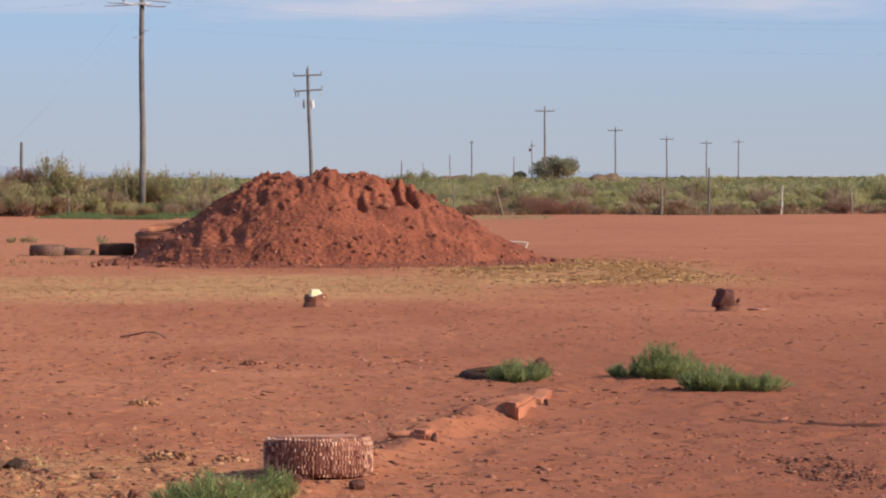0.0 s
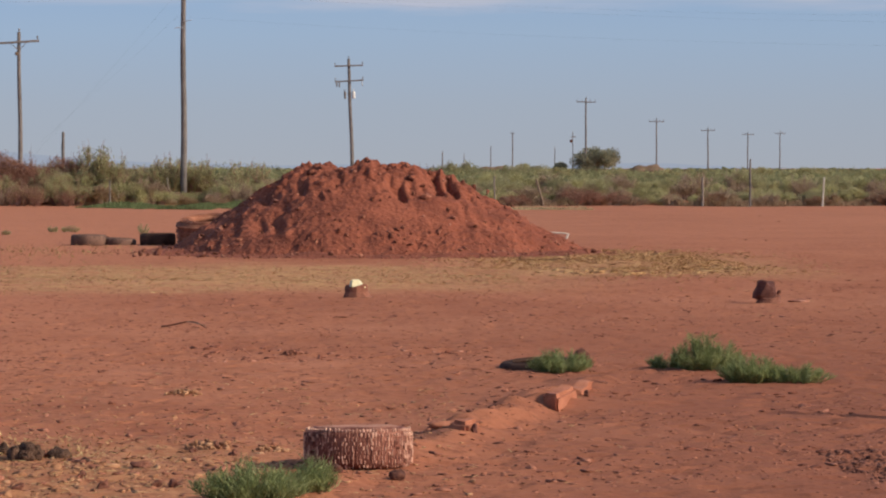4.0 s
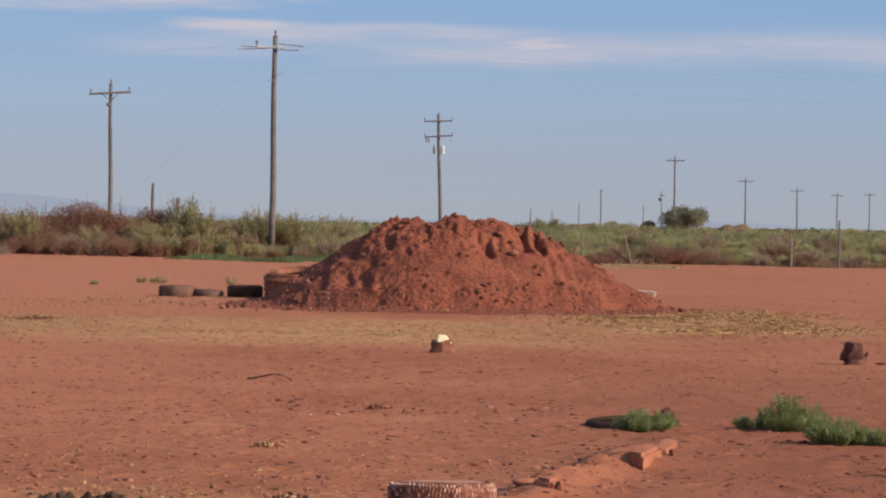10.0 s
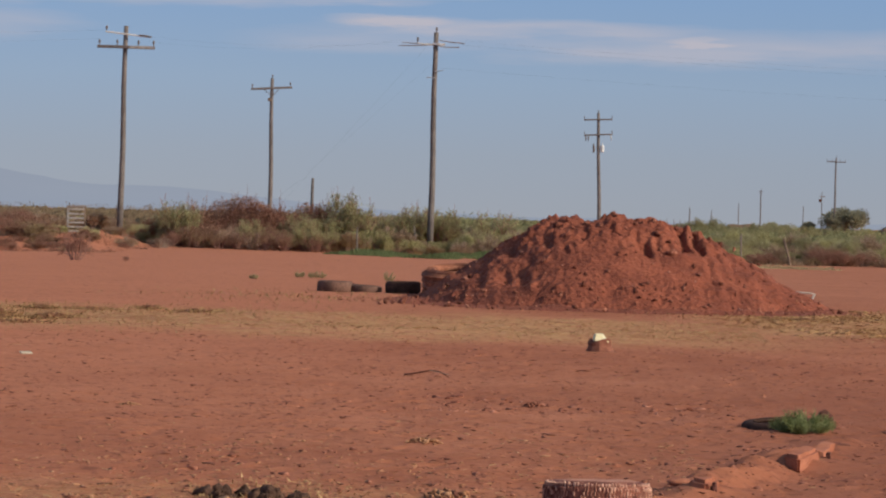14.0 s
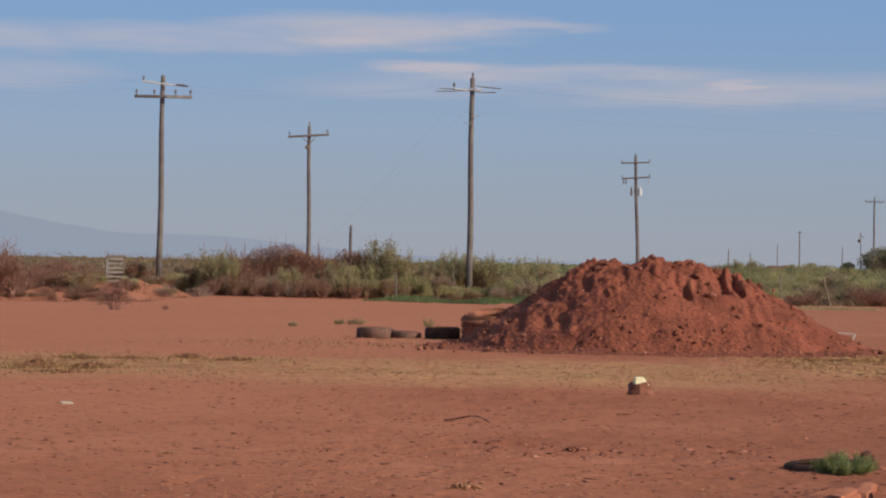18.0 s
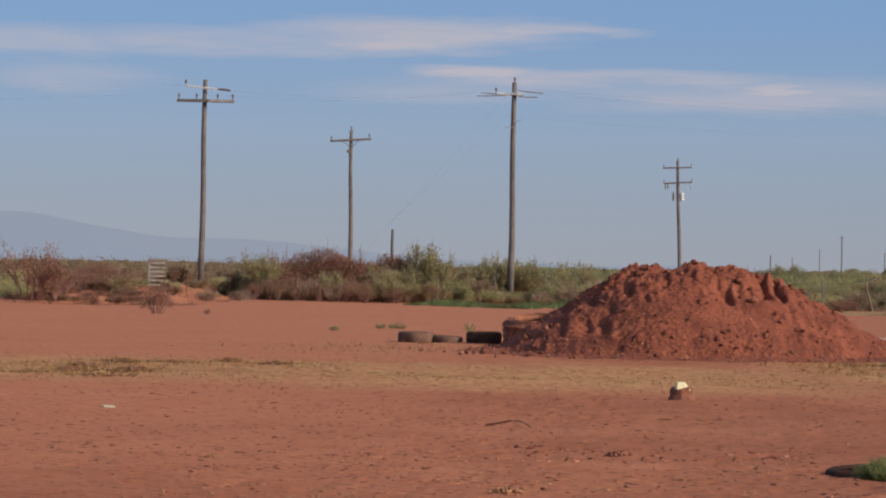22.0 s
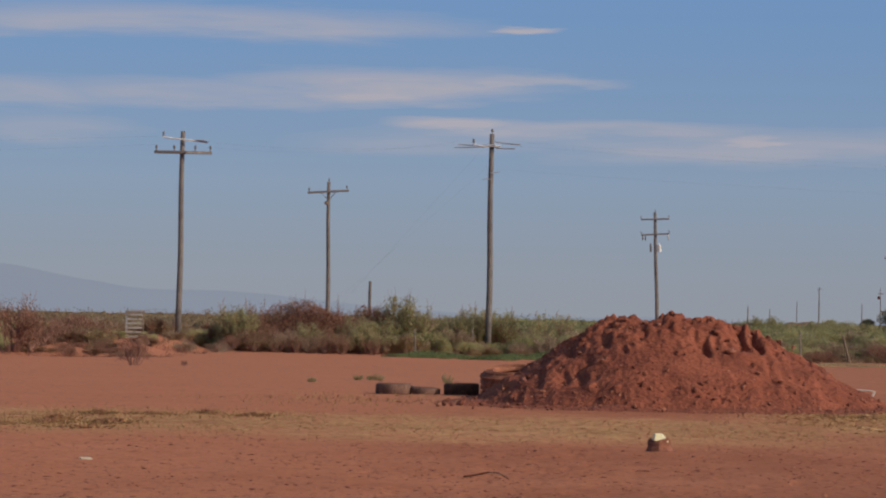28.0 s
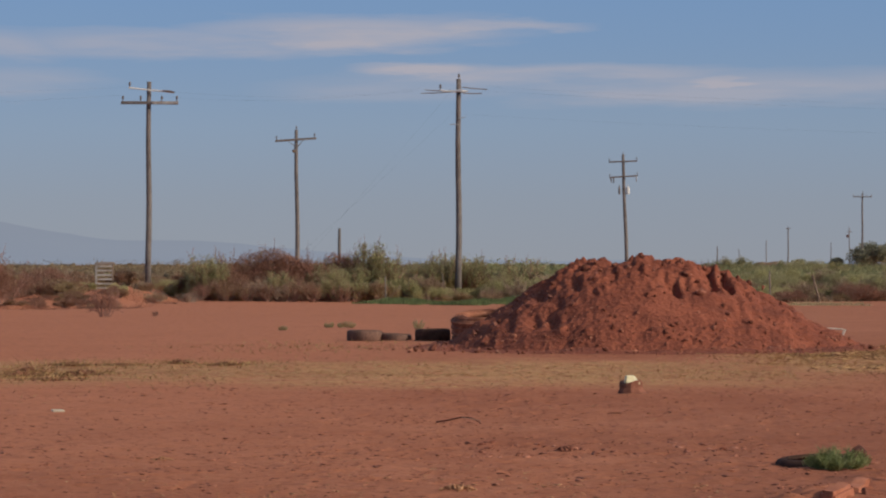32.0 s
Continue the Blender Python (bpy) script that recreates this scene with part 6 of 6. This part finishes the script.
# ---- loose straw, litter and crumbs of earth over the yard ----
def scatter_straw(name, mat, label, n, fx, fy, keep, length, width, seed, up=0.25):
    q = np.random.default_rng(seed)
    x, y = fx(q, n), fy(q, n)
    ok = keep(q, x, y)
    x, y = x[ok], y[ok]
    m = len(x)
    a = q.random(m) * 6.283
    P = np.stack([x, y, ground_z(x, y) + 0.006], -1)
    D = np.stack([np.cos(a), np.sin(a), up * q.random(m)], -1)
    V, F = blades(P, D, length * (0.4 + q.random(m)), width * (0.6 + 0.8 * q.random(m)), np.stack([0.3 * q.normal(size=m), 0.3 * q.normal(size=m), np.ones(m)], -1))
    tagged(new(name, mesh_np(name, V, F, mat)), label, "straw", kind="stuff")


U = lambda a, b: (lambda q, n: a + (b - a) * q.random(n))
N = lambda c, s: (lambda q, n: c + s * q.normal(size=n))
scatter_straw("straw", M_STRAW, "belt of trampled pale straw on the earth", 16000, U(-16, 2.2), N(43.6, 2.2), lambda q, x, y: vnoise(x * 0.35, y * 0.7) + 0.45 * q.random(len(x)) > 0.08, 0.13, 0.008, 1)
scatter_straw("litter", M_MAT, "patch of coarse yellowish stalks and dung", 15000, lambda q, n: 4.3 + 1.3 * q.normal(size=n), N(50.5, 3.6), lambda q, x, y: vnoise(x * 0.9, y * 0.6) + 0.5 * q.random(len(x)) > 0.05, 0.14, 0.013, 2)
scatter_straw("straw", M_STRAW, "thin straw round the dung heap", 2600, N(-2.0, 0.9), N(15.5, 1.3), lambda q, x, y: vnoise(x * 2, y * 2) + 0.5 * q.random(len(x)) > 0.1, 0.07, 0.006, 3)
scatter_straw("straw", M_STRAW, "tufts of pale straw round the dung heaps", 900, N(-1.95, 0.3), N(16.6, 0.5), lambda q, x, y: vnoise(x * 6, y * 3) + 0.4 * q.random(len(x)) > 0.1, 0.035, 0.010, 10, 1.2)
scatter_straw("straw", M_STRAW, "stray straw over the yard", 3500, U(-8, 6), U(14, 40), lambda q, x, y: vnoise(x * 0.8, y * 0.8) > 0.05, 0.06, 0.006, 4)


def scatter_crumbs(name, mat, label, n, xa, xb, ya, yb, size, keep, seed, category="clods", flat=0.21):
    q = np.random.default_rng(seed)
    y = ya * (yb / ya) ** q.random(n)
    x = xa + (xb - xa) * q.random(n)
    x = x * (0.35 + 0.65 * (y - ya) / (yb - ya)) if xa < -9 else x
    ok = keep(q, x, y)
    x, y = x[ok], y[ok]
    s = size * (0.3 + 1.2 * q.random(len(x)) ** 3.5)
    V, F = scatter_lumps(np.stack([x, y, ground_z(x, y) + s * 0.02], -1), s, flat)
    tagged(new(name, mesh_np(name, V, F, mat)), label, category, kind="stuff")


scatter_crumbs("soil_crumbs", M_SHARD, "loose crumbs of red earth over the yard", 11000, -10, 9, 13.8, 60, 0.05, lambda q, x, y: vnoise(x * 0.9, y * 0.5) + 0.35 * q.random(len(x)) > 0.05, 31)
scatter_crumbs("dung_crumbs", M_MANURE, "dark dry dung crumbs over the yard", 700, -10, 8, 14.2, 56, 0.05, lambda q, x, y: vnoise(x * 0.6 + 5, y * 0.6) + 0.3 * q.random(len(x)) > 0.12, 32, "dung")
scatter_crumbs("dung_crumbs", M_MANURE, "dark dung crumbs in the straw near the tyre", 420, -3.0, -0.5, 14.2, 18, 0.06, lambda q, x, y: vnoise(x * 1.6, y * 1.6) > -0.05, 33, "dung")
scatter_crumbs("dung_crumbs", M_MANURE, "dung lumps among coarse stalks", 700, 2.5, 6.8, 45, 57, 0.08, lambda q, x, y: vnoise(x * 1.2, y * 0.7) > -0.05, 34, "dung")
scatter_crumbs("dung_crumbs", M_MANURE, "dung lumps on the straw belt", 260, -11.5, -5.0, 42, 50, 0.08, lambda q, x, y: vnoise(x * 0.5, y * 0.9) > 0.08, 35, "dung")
scatter_crumbs("dung_crumbs", M_STUMP, "dark dung and litter trodden into the earth", 2600, 2.55, 3.5, 15.0, 16.8, 0.045, lambda q, x, y: vnoise(x * 1.9, y * 1.3) + 0.3 * q.random(len(x)) > 0.0, 36, "dung", 0.5)


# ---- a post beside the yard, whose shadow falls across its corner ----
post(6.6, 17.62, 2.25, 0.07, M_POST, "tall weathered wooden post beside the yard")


scatter_crumbs("soil_crumbs", M_SHARD, "crumbled clods round the tyre", 1300, -3.4, 1.2, 14.0, 20.0, 0.06, lambda q, x, y: vnoise(x * 1.3, y * 0.9) + 0.3 * q.random(len(x)) > 0.08, 41, flat=0.4)
scatter_crumbs("soil_crumbs", M_CLOD, "dark red scuffed clods before the weeds", 260, 2.0, 3.3, 20.3, 22.4, 0.07, lambda q, x, y: vnoise(x * 2.5, y * 1.2) + 0.3 * q.random(len(x)) > 0.1, 48, flat=0.4)
scatter_crumbs("soil_crumbs", M_CLOD, "scuffed dark red earth beside the sunken tyre", 420, -1.7, 1.15, 24.4, 26.6, 0.075, lambda q, x, y: vnoise(x * 1.8, y * 1.2) + 0.3 * q.random(len(x)) > 0.08, 49, flat=0.4)
scatter_crumbs("soil_crumbs", M_SHARD, "crumbled clods in the trodden corner", 3800, 1.2, 4.0, 14.0, 21.0, 0.045, lambda q, x, y: vnoise(x * 1.3, y * 0.9) + 0.3 * q.random(len(x)) > 0.12, 42, flat=0.27)
scatter_crumbs("soil_crumbs", M_SHARD, "dark trodden clods over the mid yard", 1700, -8, 7, 22.0, 42.0, 0.055, lambda q, x, y: vnoise(x * 0.55, y * 0.45) + 0.25 * q.random(len(x)) > 0.14, 43)
scatter_crumbs("soil_crumbs", M_SHARD, "flat trodden crumbs across the middle of the yard", 6500, -9.0, 7.5, 21.0, 42.0, 0.07, lambda q, x, y: vnoise(x * 1.1 + 7, y * 0.6) + 0.3 * q.random(len(x)) > 0.1, 52)
scatter_straw("stubble", M_LITTER, "standing stalks and dung on the straw belt", 6500, U(-14, -3.5), N(44.0, 2.4), lambda q, x, y: vnoise(x * 0.45, y * 0.5) + 0.3 * q.random(len(x)) > 0.05, 0.07, 0.012, 5, 1.6)
scatter_straw("stubble", M_MAT, "standing coarse stalks beside the mound", 7000, N(4.4, 1.25), N(50.5, 3.4), lambda q, x, y: vnoise(x * 0.9, y * 0.6) + 0.3 * q.random(len(x)) > 0.08, 0.06, 0.013, 6, 1.4)
scatter_straw("stubble", M_LITTER, "sparse dry stubble before the old tyres", 1000, N(-6.2, 1.6), N(56.5, 2.2), lambda q, x, y: vnoise(x * 1.2, y * 0.6) + 0.3 * q.random(len(x)) > 0.12, 0.09, 0.016, 9, 1.2)
scatter_straw("stubble", M_STRAW, "short dry stalks on the trampled belt", 5000, U(-4.5, 2.2), N(43.8, 2.2), lambda q, x, y: vnoise(x * 0.5, y * 0.8) + 0.3 * q.random(len(x)) > 0.1, 0.045, 0.010, 7, 1.2)
scatter_crumbs("dung_crumbs", M_MANURE, "scattered dry dung over the far yard", 230, -20, 24, 62.0, 119.0, 0.10, lambda q, x, y: q.random(len(x)) > 0.3, 44, "dung")

scatter_crumbs("straw_clumps", M_MAT, "matted clumps of coarse stalks beside the mound", 2100, 2.2, 7.0, 44.0, 58.0, 0.19, lambda q, x, y: vnoise(x * 1.1, y * 0.5) + 0.35 * q.random(len(x)) - 0.06 * np.abs(x - 4.6) ** 2 > 0.0, 51, "straw")
scatter_crumbs("soil_crumbs", M_SHARD, "trodden crumbs over the side yard", 900, -8.5, -1.0, 19.0, 38.0, 0.05, lambda q, x, y: vnoise(x * 0.8, y * 0.5) + 0.4 * q.random(len(x)) > 0.08, 45)
scatter_crumbs("dung_crumbs", M_MANURE, "dark specks over the side yard", 150, -8.5, -1.0, 19.0, 38.0, 0.045, lambda q, x, y: vnoise(x * 0.8 + 3, y * 0.5) + 0.4 * q.random(len(x)) > 0.1, 46, "dung")
scatter_crumbs("soil_crumbs", M_TAN, "tan fragments of soil round the tyre", 4200, -3.8, 0.6, 14.0, 22.0, 0.05, lambda q, x, y: vnoise(x * 1.3 + 4, y * 0.9) + 0.3 * q.random(len(x)) > 0.1, 47)
scatter_straw("twig_litter", M_REDBRUSH, "reddish dead twigs littering the bank", 9000, U(-27.0, -18.5), U(105.0, 121.0), lambda q, x, y: vnoise(x * 0.7, y * 0.35) + 0.35 * q.random(len(x)) > 0.12, 0.20, 0.02, 8, 0.8)
scatter_crumbs("soil_crumbs", M_STUMP, "dark churned clods in patches of the near yard", 1500, -4.0, 3.2, 14.5, 26.0, 0.06, lambda q, x, y: vnoise(x * 1.7 + 9, y * 1.1) + 0.2 * q.random(len(x)) > 0.24, 53)
scatter_crumbs("soil_crumbs", M_TAN, "lumpy tan rubble of soil and straw near the tyre", 800, -3.0, -0.35, 14.1, 16.4, 0.062, lambda q, x, y: vnoise(x * 2.3 + 1, y * 2.0) + 0.3 * q.random(len(x)) > 0.1, 54, flat=0.5)
scatter_crumbs("soil_crumbs", M_SHARD, "lumpy red rubble near the tyre", 420, -3.0, -0.35, 14.1, 16.4, 0.07, lambda q, x, y: vnoise(x * 2.3 + 6, y * 2.0) + 0.3 * q.random(len(x)) > 0.12, 55, flat=0.5)
scatter_crumbs("soil_crumbs", M_CLOD, "scuffed dark clods in patches before the weeds", 1100, 0.9, 4.0, 16.0, 22.5, 0.07, lambda q, x, y: vnoise(x * 2.0 + 3, y * 0.9) + 0.2 * q.random(len(x)) > 0.26, 56, flat=0.27)
